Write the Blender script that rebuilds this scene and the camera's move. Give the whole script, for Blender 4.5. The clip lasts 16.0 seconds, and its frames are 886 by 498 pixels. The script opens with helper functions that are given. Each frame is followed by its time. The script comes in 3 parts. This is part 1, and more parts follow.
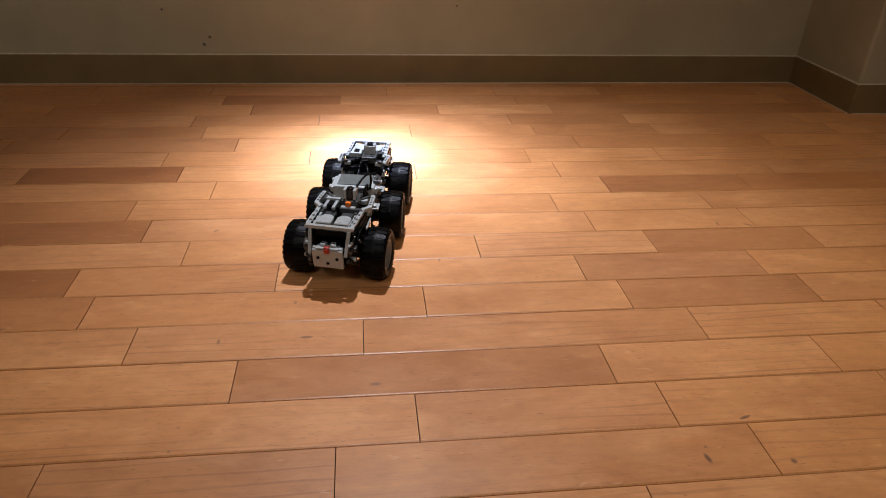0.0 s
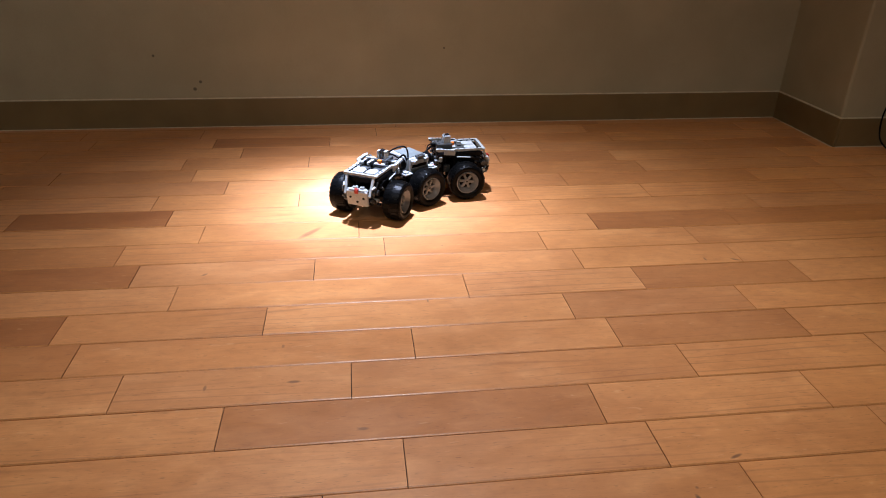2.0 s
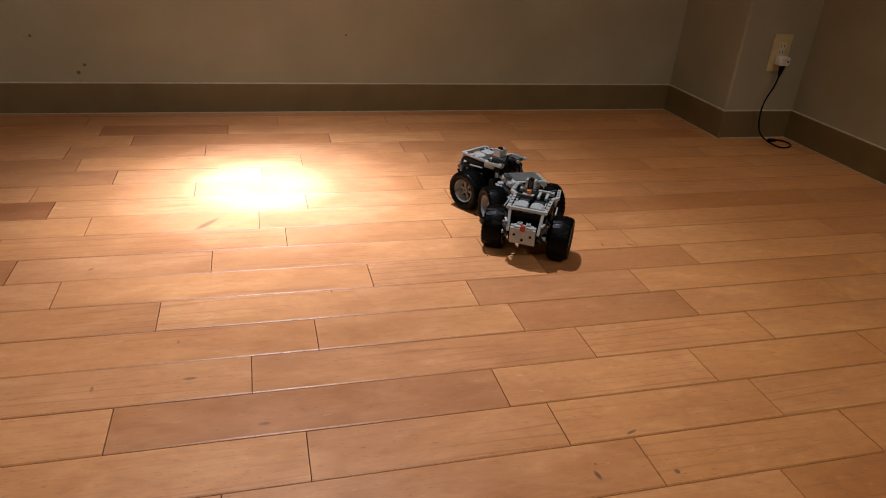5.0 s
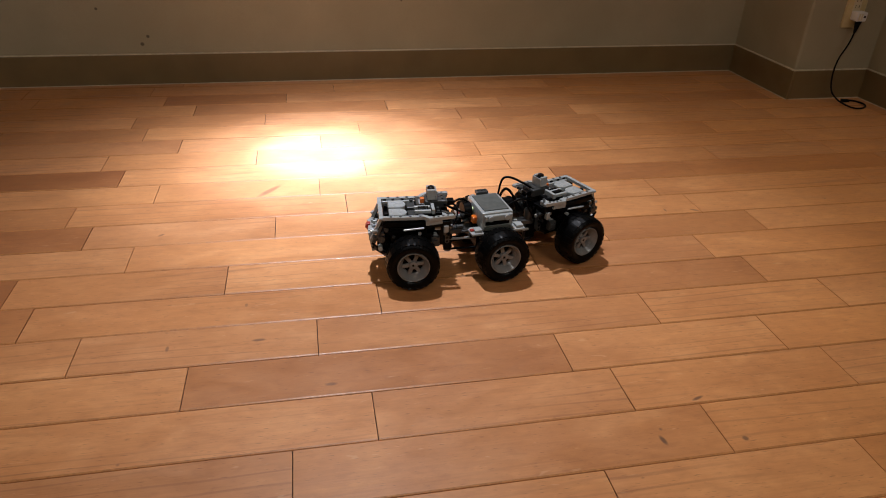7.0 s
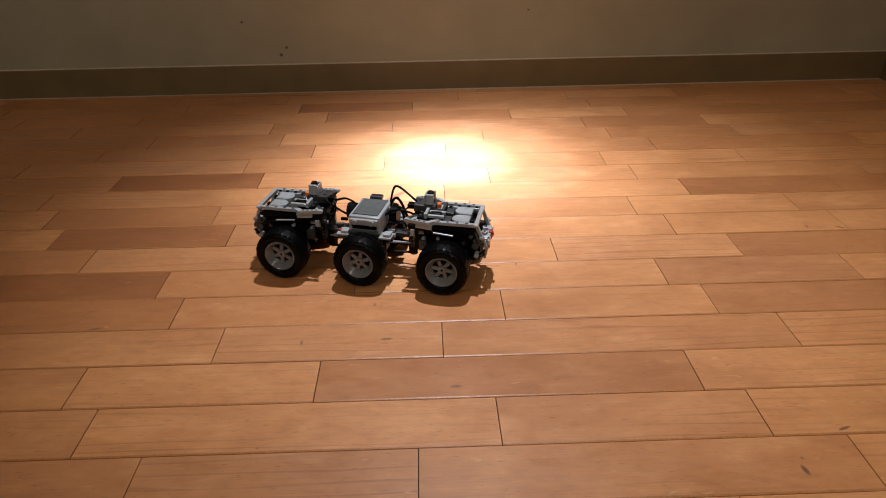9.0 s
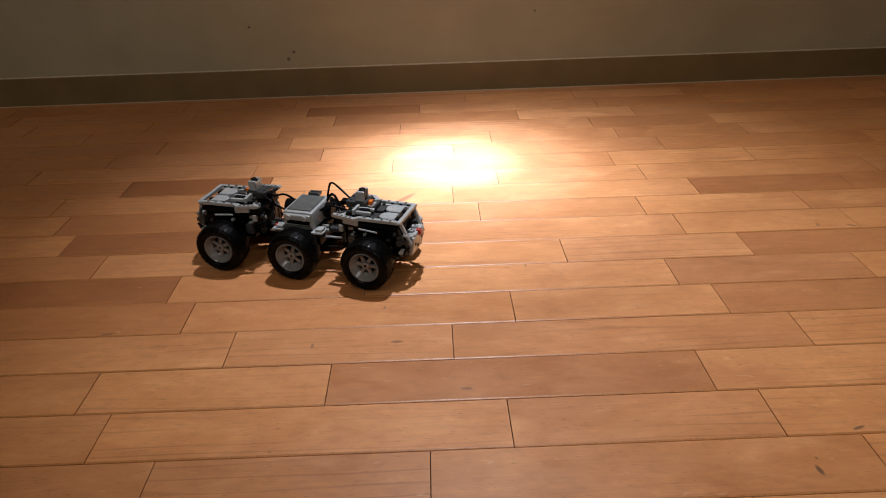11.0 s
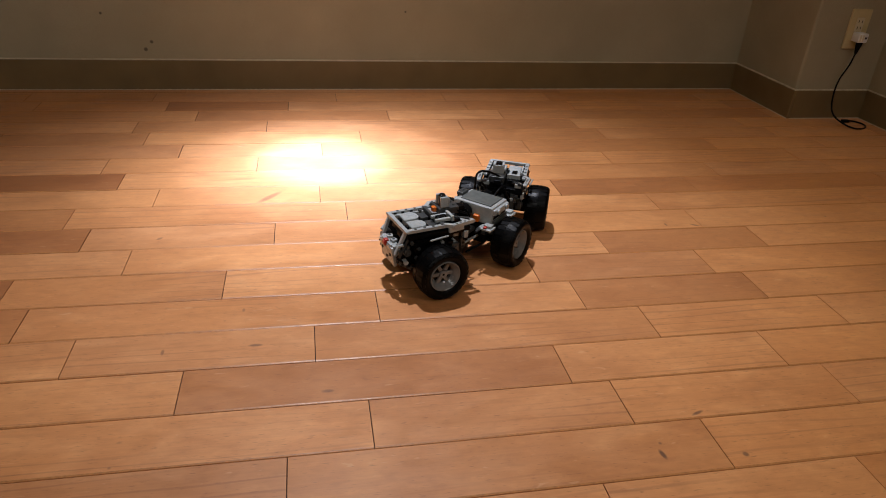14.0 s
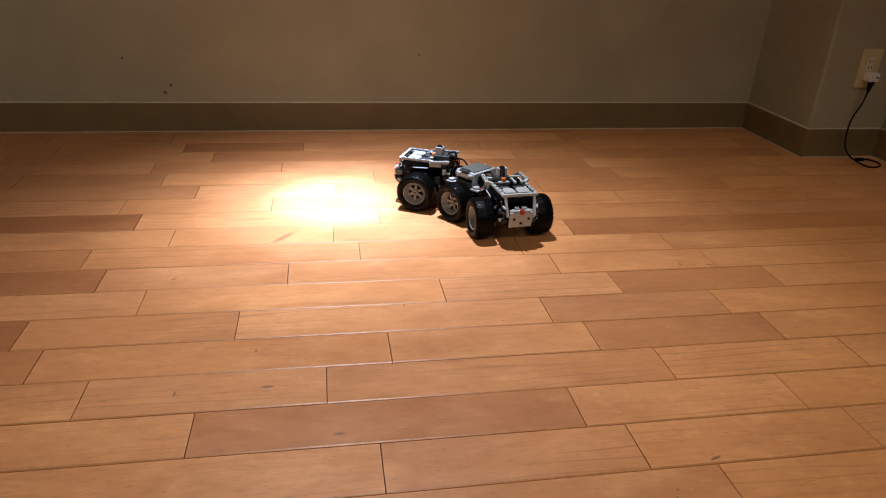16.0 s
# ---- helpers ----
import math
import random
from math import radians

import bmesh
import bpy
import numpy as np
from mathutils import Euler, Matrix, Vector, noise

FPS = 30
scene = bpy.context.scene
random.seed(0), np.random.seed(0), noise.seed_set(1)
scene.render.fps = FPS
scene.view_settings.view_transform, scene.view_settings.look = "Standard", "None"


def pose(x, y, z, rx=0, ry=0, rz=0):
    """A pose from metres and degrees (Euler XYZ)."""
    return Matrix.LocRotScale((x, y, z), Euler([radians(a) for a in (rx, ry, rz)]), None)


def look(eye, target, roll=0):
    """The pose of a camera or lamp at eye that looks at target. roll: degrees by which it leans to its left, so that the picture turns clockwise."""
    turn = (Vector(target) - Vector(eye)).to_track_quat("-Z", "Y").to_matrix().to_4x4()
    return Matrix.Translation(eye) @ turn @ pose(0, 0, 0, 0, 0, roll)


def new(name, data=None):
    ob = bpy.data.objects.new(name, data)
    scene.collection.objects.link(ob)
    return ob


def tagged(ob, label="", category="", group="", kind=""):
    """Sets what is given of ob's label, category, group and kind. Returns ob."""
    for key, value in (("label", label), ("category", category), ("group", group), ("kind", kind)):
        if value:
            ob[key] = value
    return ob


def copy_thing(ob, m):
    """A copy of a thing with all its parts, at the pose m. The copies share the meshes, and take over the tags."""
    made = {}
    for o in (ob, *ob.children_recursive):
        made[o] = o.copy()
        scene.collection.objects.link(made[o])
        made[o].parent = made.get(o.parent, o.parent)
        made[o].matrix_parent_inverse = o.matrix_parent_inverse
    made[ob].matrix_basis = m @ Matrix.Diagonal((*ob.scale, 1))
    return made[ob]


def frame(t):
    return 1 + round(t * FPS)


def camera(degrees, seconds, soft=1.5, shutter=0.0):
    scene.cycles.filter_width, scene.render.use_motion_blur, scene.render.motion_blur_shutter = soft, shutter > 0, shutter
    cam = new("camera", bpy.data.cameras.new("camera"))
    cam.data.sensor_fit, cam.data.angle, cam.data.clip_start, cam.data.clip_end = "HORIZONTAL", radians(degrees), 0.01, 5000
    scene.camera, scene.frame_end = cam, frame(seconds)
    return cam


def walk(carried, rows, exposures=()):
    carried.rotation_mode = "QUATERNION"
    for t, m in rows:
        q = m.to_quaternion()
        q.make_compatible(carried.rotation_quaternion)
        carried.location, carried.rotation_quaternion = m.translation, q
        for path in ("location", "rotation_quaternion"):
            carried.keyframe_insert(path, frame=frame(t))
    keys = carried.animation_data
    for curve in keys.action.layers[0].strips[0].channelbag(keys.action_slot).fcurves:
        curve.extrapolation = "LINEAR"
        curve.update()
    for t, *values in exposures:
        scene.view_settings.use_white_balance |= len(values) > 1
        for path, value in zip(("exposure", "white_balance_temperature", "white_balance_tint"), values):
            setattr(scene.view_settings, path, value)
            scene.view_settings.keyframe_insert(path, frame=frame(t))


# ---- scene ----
cam = camera(65.4, 16.0, soft=1.0)
PATH = [
    (0, (0.004, -0.901, 0.64), (0.232, 0.823, -0.348), 2.2),
    (0.5, (0.005, -0.9, 0.643), (0.256, 0.836, -0.319), 1.6),
    (1, (0.006, -0.899, 0.644), (0.264, 0.842, -0.306), 1.4),
    (1.5, (0.011, -0.898, 0.648), (0.281, 0.855, -0.275), 1.8),
    (2, (0.017, -0.9, 0.649), (0.262, 0.871, -0.248), 1.4),
    (2.5, (0.02, -0.9, 0.649), (0.312, 0.871, -0.234), 1.5),
    (3, (0.022, -0.901, 0.649), (0.38, 0.858, -0.231), 2.3),
    (3.5, (0.024, -0.902, 0.649), (0.435, 0.845, -0.235), 2.8),
    (4, (0.027, -0.902, 0.645), (0.478, 0.832, -0.244), 3.5),
    (4.2, (0.027, -0.9, 0.646), (0.5, 0.826, -0.247), 3.8),
    (6.3, (0.021, -0.897, 0.634), (0.531, 0.793, -0.306), 4.7),
    (6.5, (0.018, -0.897, 0.635), (0.481, 0.798, -0.321), 3.8),
    (7, (0.01, -0.897, 0.635), (0.364, 0.802, -0.358), 2.1),
    (7.5, (0.0, -0.897, 0.636), (0.236, 0.816, -0.369), 0.8),
    (8, (-0.005, -0.898, 0.634), (0.164, 0.826, -0.366), 0.9),
    (8.5, (-0.015, -0.899, 0.635), (0.082, 0.836, -0.356), 0.0),
    (9, (-0.019, -0.901, 0.634), (0.025, 0.845, -0.339), -0.8),
    (11.3, (-0.021, -0.901, 0.635), (0.001, 0.848, -0.333), -1.8),
    (11.5, (-0.017, -0.9, 0.63), (0.042, 0.845, -0.346), -1.3),
    (12, (-0.014, -0.899, 0.627), (0.175, 0.835, -0.352), 0.6),
    (12.5, (-0.007, -0.899, 0.626), (0.219, 0.828, -0.356), 1.0),
    (13, (-0.003, -0.897, 0.624), (0.297, 0.82, -0.357), 2.3),
    (13.5, (0.002, -0.896, 0.622), (0.341, 0.817, -0.352), 2.8),
    (14, (0.006, -0.895, 0.624), (0.37, 0.823, -0.333), 3.4),
    (14.5, (0.01, -0.894, 0.625), (0.376, 0.837, -0.307), 3.5),
    (15, (0.013, -0.894, 0.625), (0.384, 0.847, -0.286), 3.8),
    (15.5, (0.011, -0.894, 0.628), (0.376, 0.862, -0.257), 3.6),
    (16, (0.008, -0.893, 0.629), (0.337, 0.881, -0.234), 2.7),
]
walk(cam, [(t, look(eye, target, roll)) for t, eye, target, roll in PATH])

# ---- light ----
world = bpy.data.worlds.new("world")
scene.world = world
world.use_nodes = True
world.node_tree.nodes["Background"].inputs[0].default_value = (1.0, 0.86, 0.7, 1)
world.node_tree.nodes["Background"].inputs[1].default_value = 0.004
scene.view_settings.exposure = 0.0
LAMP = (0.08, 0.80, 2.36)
BACK = (1.15, -1.8, 2.36)
BACK_LEFT = (-1.1, -1.8, 2.36)


def spot(name, at, target, watts, cone, blend, radius, colour):
    data = bpy.data.lights.new(name, "SPOT")
    data.energy, data.spot_size, data.spot_blend, data.shadow_soft_size, data.color = watts, radians(cone), blend, radius, colour
    ob = new(name, data)
    ob.matrix_world = look(at, target)
    return ob


AMBER = (0.99, 0.885, 0.71)
WARM = (1.0, 0.95, 0.90)
PALE = (0.91, 0.97, 1.22)
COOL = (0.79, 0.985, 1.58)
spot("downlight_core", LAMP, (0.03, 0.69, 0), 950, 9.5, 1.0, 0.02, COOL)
spot("downlight_glow", LAMP, (0.04, 0.67, 0), 430, 18, 1.0, 0.02, COOL)
spot("downlight_beam", LAMP, (0.06, 0.62, 0), 238, 28, 1.0, 0.02, PALE)
spot("downlight_spread", LAMP, (0.13, 0.44, 0), 142, 49, 1.0, 0.02, PALE)
spot("downlight_flood", LAMP, (0.56, -0.20, 0), 71, 80, 1.0, 0.02, AMBER)
# fill lamps added out of view behind, for near floor and back wall
spot("downlight_behind", BACK, (1.15, -0.75, 0), 122, 84, 1.0, 0.30, WARM)
spot("downlight_behind", BACK_LEFT, (-0.50, 1.3, 0.95), 138, 78, 1.0, 0.30, WARM)


# ---- materials ----
def material(name, colour, rough=0.5, metal=0.0, coat=0.0):
    m = bpy.data.materials.new(name)
    m.use_nodes = True
    b = m.node_tree.nodes["Principled BSDF"]
    b.inputs["Base Color"].default_value = (*colour, 1)
    b.inputs["Roughness"].default_value = rough
    b.inputs["Metallic"].default_value = metal
    b.inputs["Coat Weight"].default_value = coat
    return m


def link(m, a, b):
    m.node_tree.links.new(a, b)


def node(m, kind, **inputs):
    n = m.node_tree.nodes.new(kind)
    for k, v in inputs.items():
        n.inputs[k.replace("_", " ")].default_value = v
    return n


def mix(m, fac, a, b, blend="MIX"):
    n = m.node_tree.nodes.new("ShaderNodeMix")
    n.data_type, n.blend_type = "RGBA", blend
    for sock, v in ((n.inputs[0], fac), (n.inputs[6], a), (n.inputs[7], b)):
        if isinstance(v, (int, float)):
            sock.default_value = v
        elif isinstance(v, tuple):
            sock.default_value = (*v, 1)
        else:
            link(m, v, sock)
    return n.outputs[2]


def ramp(m, fac, *stops):
    n = m.node_tree.nodes.new("ShaderNodeValToRGB")
    e = n.color_ramp.elements
    while len(e) < len(stops):
        e.new(0.5)
    for el, (p, c) in zip(e, stops):
        el.position, el.color = p, (c, c, c, 1)
    link(m, fac, n.inputs[0])
    return n.outputs[0]


def bump(m, height, strength, distance):
    n = node(m, "ShaderNodeBump", Strength=strength, Distance=distance)
    link(m, height, n.inputs["Height"])
    link(m, n.outputs[0], m.node_tree.nodes["Principled BSDF"].inputs["Normal"])


def mark(m, geo, base, at, size, turn, depth, colour):
    """A single small elliptical mark on a surface."""
    off = node(m, "ShaderNodeVectorMath")
    off.operation = "SUBTRACT"
    link(m, geo.outputs["Position"], off.inputs[0])
    off.inputs[1].default_value = at
    rot = node(m, "ShaderNodeMapping", Rotation=(0, 0, -radians(turn)))
    link(m, off.outputs[0], rot.inputs[0])
    span = node(m, "ShaderNodeVectorMath")
    span.operation = "MULTIPLY"
    link(m, rot.outputs[0], span.inputs[0])
    span.inputs[1].default_value = size
    far = node(m, "ShaderNodeVectorMath")
    far.operation = "LENGTH"
    link(m, span.outputs[0], far.inputs[0])
    return mix(m, ramp(m, far.outputs["Value"], (0.5, depth), (1.0, 0.0)), base, colour)


MARKS = [(-0.085, 0.482, 0.044, 0.009, 50, 0.6), (0.423, -0.326, 0.004, 0.010, 10, 0.9), (0.506, -0.26, 0.012, 0.003, 20, 0.8), (0.530, -0.339, 0.005, 0.005, 0, 0.8), (0.794, 0.283, 0.012, 0.004, -30, 0.7),
         (0.731, 0.290, 0.003, 0.008, 0, 0.7), (0.015, -0.156, 0.010, 0.004, 0, 0.6), (-0.086, -0.042, 0.012, 0.004, 0, 0.7), (-0.277, 0.31, 0.008, 0.004, 40, 0.6), (-0.109, 0.054, 0.003, 0.006, 0, 0.5),
         (0.14, 0.175, 0.002, 0.007, 0, 0.7), (-0.215, -0.045, 0.003, 0.008, 0, 0.6), (-0.547, 0.006, 0.014, 0.004, 10, 0.7)]


def wood():
    """Lacquered beech boards: tone by board, grain along the board, flecks, wear in the gloss."""
    m = material("beech_board", (0.5, 0.3, 0.15), 0.3)
    b = m.node_tree.nodes["Principled BSDF"]
    info = node(m, "ShaderNodeObjectInfo")
    geo = node(m, "ShaderNodeNewGeometry")
    shift = node(m, "ShaderNodeVectorMath")
    shift.operation = "MULTIPLY_ADD"
    link(m, info.outputs["Random"], shift.inputs[0])
    shift.inputs[1].default_value = (37.0, 91.0, 13.0)
    link(m, geo.outputs["Position"], shift.inputs[2])
    place = shift.outputs[0]

    def noise_at(scale, grain, detail=4.0, warp=0.0):
        mp = node(m, "ShaderNodeMapping", Scale=scale)
        link(m, place, mp.inputs[0])
        n = node(m, "ShaderNodeTexNoise", Scale=grain, Detail=detail, Distortion=warp)
        link(m, mp.outputs[0], n.inputs["Vector"])
        return n.outputs["Fac"]

    fibre = noise_at((3.0, 110.0, 1), 3.0, 5.0)
    fleck = noise_at((30.0, 260.0, 1), 2.5, 2.0)
    cloud = noise_at((1, 1.6, 1), 3.2, 4.0)
    blotch = noise_at((1.2, 2.4, 1), 9.0, 5.0, 0.6)
    figure = noise_at((0.8, 3.0, 1), 2.4, 2.0)
    rings = node(m, "ShaderNodeTexWave", Scale=3.0, Distortion=11.0, Detail=2.5)
    rings.bands_direction = "Y"
    mp = node(m, "ShaderNodeMapping", Scale=(0.45, 5.5, 1))
    link(m, place, mp.inputs[0])
    link(m, mp.outputs[0], rings.inputs["Vector"])
    sep = node(m, "ShaderNodeSeparateColor")
    link(m, info.outputs["Color"], sep.inputs[0])
    tone, hue = sep.outputs[0], sep.outputs[1]
    base = mix(m, tone, (0.66, 0.287, 0.094), (0.31, 0.096, 0.017))
    # some boards pinkish, some straw-coloured
    base = mix(m, ramp(m, hue, (0.55, 0.0), (1.0, 0.30)), base, (0.58, 0.27, 0.115))
    base = mix(m, ramp(m, hue, (0.0, 0.30), (0.4, 0.0)), base, (0.60, 0.235, 0.066))
    # growth lines, drawn sharply in places and lost in others
    lines = mix(m, ramp(m, figure, (0.44, 0.0), (0.62, 1.0)), (0, 0, 0), ramp(m, rings.outputs["Fac"], (0.90, 0.0), (0.99, 0.42)))
    base = mix(m, lines, base, (0.30, 0.105, 0.036))
    base = mix(m, ramp(m, fibre, (0.42, 0.0), (0.76, 0.20)), base, (0.36, 0.15, 0.055))
    base = mix(m, ramp(m, fleck, (0.64, 0.0), (0.74, 0.6)), base, (0.23, 0.085, 0.03))
    base = mix(m, ramp(m, cloud, (0.42, 0.0), (0.66, 0.42)), base, (0.66, 0.57, 0.52), "MULTIPLY")
    base = mix(m, ramp(m, blotch, (0.50, 0.0), (0.70, 0.34)), base, (1.35, 1.55, 1.75), "MULTIPLY")
    base = mix(m, ramp(m, blotch, (0.30, 0.24), (0.44, 0.0)), base, (0.62, 0.53, 0.48), "MULTIPLY")
    # fine mottling, and pale scratches across the lacquer
    mottle = noise_at((1.0, 2.2, 1), 38.0, 4.0, 0.4)
    base = mix(m, ramp(m, mottle, (0.52, 0.0), (0.70, 0.22)), base, (0.60, 0.52, 0.46), "MULTIPLY")
    base = mix(m, ramp(m, mottle, (0.30, 0.20), (0.46, 0.0)), base, (1.35, 1.5, 1.65), "MULTIPLY")
    scratch = noise_at((9.0, 46.0, 1), 2.0, 1.0, 2.5)
    base = mix(m, ramp(m, scratch, (0.72, 0.0), (0.78, 0.30)), base, (0.74, 0.45, 0.24))
    # single knots and scuffs: place, half length, half width, turn, strength
    for x, y, a, b_, turn, depth in MARKS:
        base = mark(m, geo, base, (x, y, 0), (1 / a, 1 / b_, 0), turn, depth, (0.13, 0.055, 0.025))
    spots = node(m, "ShaderNodeTexVoronoi", Scale=7.0, Randomness=1.0)
    link(m, place, spots.inputs["Vector"])
    scuff = ramp(m, spots.outputs["Distance"], (0.008, 0.6), (0.022, 0.0))
    base = mix(m, scuff, base, (0.09, 0.045, 0.025))
    link(m, base, b.inputs["Base Color"])
    link(m, ramp(m, blotch, (0.3, 0.30), (0.7, 0.46)), b.inputs["Roughness"])
    b.inputs["Specular IOR Level"].default_value = 0.40
    # a worn satin lacquer that scatters widely
    b.inputs["Coat Weight"].default_value = 0.34
    b.inputs["Coat Roughness"].default_value = 0.74
    b.inputs["Coat IOR"].default_value = 1.9
    bump(m, fibre, 0.14, 0.0008)
    return m


def plaster():
    """Pale grey-beige woven wallpaper."""
    m = material("wallpaper", (0.52, 0.47, 0.38), 0.85)
    b = m.node_tree.nodes["Principled BSDF"]
    geo = node(m, "ShaderNodeNewGeometry")
    weave = node(m, "ShaderNodeTexNoise", Scale=420.0, Detail=3.0)
    cloud = node(m, "ShaderNodeTexNoise", Scale=5.0, Detail=5.0)
    for n in (weave, cloud):
        link(m, geo.outputs["Position"], n.inputs["Vector"])
    base = mix(m, ramp(m, cloud.outputs["Fac"], (0.35, 0.0), (0.7, 1.0)), (0.340, 0.298, 0.190), (0.400, 0.348, 0.224))
    base = mix(m, ramp(m, weave.outputs["Fac"], (0.4, 0.0), (0.7, 0.25)), base, (0.23, 0.20, 0.125))
    for x, zz, r in ((-0.443, 0.141, 0.006), (-0.462, 0.119, 0.007), (-0.57, 0.22, 0.005), (0.31, 0.24, 0.004)):
        base = mark(m, geo, base, (x, 1.3, zz), (1 / r, 2.0, 1 / r), 0, 0.8, (0.06, 0.05, 0.035))
    link(m, base, b.inputs["Base Color"])
    bump(m, weave.outputs["Fac"], 0.35, 0.0008)
    return m


def varied(name, colour, rough, amount=0.12, scale=60.0, relief=0.05, shine=0.5):
    """Moulded plastic or vinyl: a little mottling and handling wear in tone and gloss."""
    m = material(name, colour, rough)
    b = m.node_tree.nodes["Principled BSDF"]
    b.inputs["Specular IOR Level"].default_value = shine
    coord = node(m, "ShaderNodeTexCoord")
    n = node(m, "ShaderNodeTexNoise", Scale=scale, Detail=5.0)
    link(m, coord.outputs["Object"], n.inputs["Vector"])
    dark = tuple(c * (1 - 2 * amount) for c in colour)
    base = mix(m, ramp(m, n.outputs["Fac"], (0.35, 0.0), (0.7, 1.0)), colour, dark)
    link(m, base, b.inputs["Base Color"])
    link(m, ramp(m, n.outputs["Fac"], (0.3, rough * 0.8), (0.7, min(1.0, rough * 1.25))), b.inputs["Roughness"])
    bump(m, n.outputs["Fac"], relief, 0.0005)
    return m


WOOD = wood()
EDGE = varied("lacquered_edge", (0.50, 0.22, 0.075), 0.36, 0.15, 260.0, 0.3, 0.38)
JOINT = varied("joint_dirt", (0.06, 0.027, 0.012), 0.9)
WALL = plaster()
BASE = varied("skirting_vinyl", (0.180, 0.122, 0.048), 0.55, 0.06, 9.0)
CEIL = varied("ceiling_paint", (0.7, 0.66, 0.6), 0.9, 0.03, 4.0)
CAULK_GLINT = varied("caulk_glint", (0.64, 0.55, 0.39), 0.6)
LID_SHADE_GREY = varied("lid_shade_grey_plastic", (0.085, 0.092, 0.082), 0.5)
GREY = varied("light_grey_plastic", (0.37, 0.39, 0.38), 0.26)
RIMGREY = varied("rim_grey_plastic", (0.185, 0.188, 0.183), 0.22)
DGREY = varied("dark_grey_plastic", (0.045, 0.047, 0.046), 0.32)
BLACK = varied("black_plastic", (0.003, 0.003, 0.0033), 0.34, shine=0.09)
RUBBER = varied("black_rubber", (0.0015, 0.0015, 0.0015), 0.38, 0.2, 90.0, 0.2, 0.10)
RED = varied("red_plastic", (0.42, 0.028, 0.014), 0.35)
ORANGE = varied("orange_plastic", (0.75, 0.17, 0.015), 0.3)
IVORY = varied("ivory_plastic", (0.60, 0.49, 0.25), 0.4, 0.04)
CREAM = varied("cream_plastic", (0.68, 0.60, 0.40), 0.4, 0.04)
WHITE = varied("white_plastic", (0.78, 0.76, 0.72), 0.35, 0.04)
DARKLENS = material("dark_lens", (0.01, 0.008, 0.008), 0.08)
LENS = material("dark_lens", (0.01, 0.008, 0.008), 0.08)

LENS = material("dark_lens", (0.01, 0.008, 0.008), 0.08)
GLOW = material("green_indicator", (0.3, 0.8, 0.1), 0.3)
GLOW.node_tree.nodes["Principled BSDF"].inputs["Emission Color"].default_value = (0.5, 1.0, 0.2, 1)
GLOW.node_tree.nodes["Principled BSDF"].inputs["Emission Strength"].default_value = 0.6

GLOW = material("lit_indicator", (0.6, 0.7, 0.4), 0.3)
GLOW.node_tree.nodes["Principled BSDF"].inputs["Emission Color"].default_value = (0.85, 1.0, 0.55, 1)
GLOW.node_tree.nodes["Principled BSDF"].inputs["Emission Strength"].default_value = 1.6
LENS = material("lit_lens", (0.9, 0.85, 0.7), 0.4)
LENS.node_tree.nodes["Principled BSDF"].inputs["Emission Color"].default_value = (1.0, 0.9, 0.75, 1)
LENS.node_tree.nodes["Principled BSDF"].inputs["Emission Strength"].default_value = 4.0


# ---- mesh helpers ----
def mesh(name, bm, *mats, smooth=False):
    data = bpy.data.meshes.new(name)
    bmesh.ops.recalc_face_normals(bm, faces=bm.faces)
    bm.to_mesh(data)
    bm.free()
    for m in mats:
        data.materials.append(m)
    if smooth:
        for p in data.polygons:
            p.use_smooth = True
        data.set_sharp_from_angle(angle=radians(38))
    return data


def part(name, bm, mats, parent, label="", smooth=False):
    mats = mats if isinstance(mats, tuple) else (mats,)
    ob = new(name, mesh(name, bm, *mats, smooth=smooth))
    ob.parent = parent
    if label:
        tagged(ob, label)
    return ob


def box(bm, x0, x1, y0, y1, z0, z1, bevel=0.0, m=None, mat=0):
    g = bmesh.ops.create_cube(bm, size=1.0)
    vs = g["verts"]
    bmesh.ops.scale(bm, vec=(x1 - x0, y1 - y0, z1 - z0), verts=vs)
    bmesh.ops.translate(bm, vec=((x0 + x1) / 2, (y0 + y1) / 2, (z0 + z1) / 2), verts=vs)
    faces = {f for v in vs for f in v.link_faces}
    for f in faces:
        f.material_index = mat
    if bevel:
        es = list({e for v in vs for e in v.link_edges})
        r = bmesh.ops.bevel(bm, geom=es, offset=bevel, segments=2, affect="EDGES", profile=0.5)
        vs = list({v for f in r["faces"] for v in f.verts} | {v for v in vs if v.is_valid})
        for f in {f for v in vs for f in v.link_faces}:
            f.material_index = mat
    if m is not None:
        bmesh.ops.transform(bm, matrix=m, verts=vs)
    return bm


def rod(bm, a, b, r, n=10, mat=0, r2=None):
    a, b = Vector(a), Vector(b)
    g = bmesh.ops.create_cone(bm, cap_ends=True, segments=n, radius1=r, radius2=r if r2 is None else r2, depth=(b - a).length)
    q = (b - a).to_track_quat("Z", "Y").to_matrix().to_4x4()
    bmesh.ops.transform(bm, matrix=Matrix.Translation((a + b) / 2) @ q, verts=g["verts"])
    for f in {f for v in g["verts"] for f in v.link_faces}:
        f.material_index = mat
    return bm


def lathe(bm, profile, n, mat=0, axis="Y"):
    """Turns a closed or open profile of (across, radius) about the y axis."""
    rings = []
    for k in range(n):
        a = 2 * math.pi * k / n
        rings.append([bm.verts.new((r * math.cos(a), w, r * math.sin(a))) for w, r in profile])
    for k in range(n):
        p, q = rings[k], rings[(k + 1) % n]
        for i in range(len(profile) - 1):
            f = bm.faces.new((p[i], p[i + 1], q[i + 1], q[i]))
            f.material_index = mat
    return bm


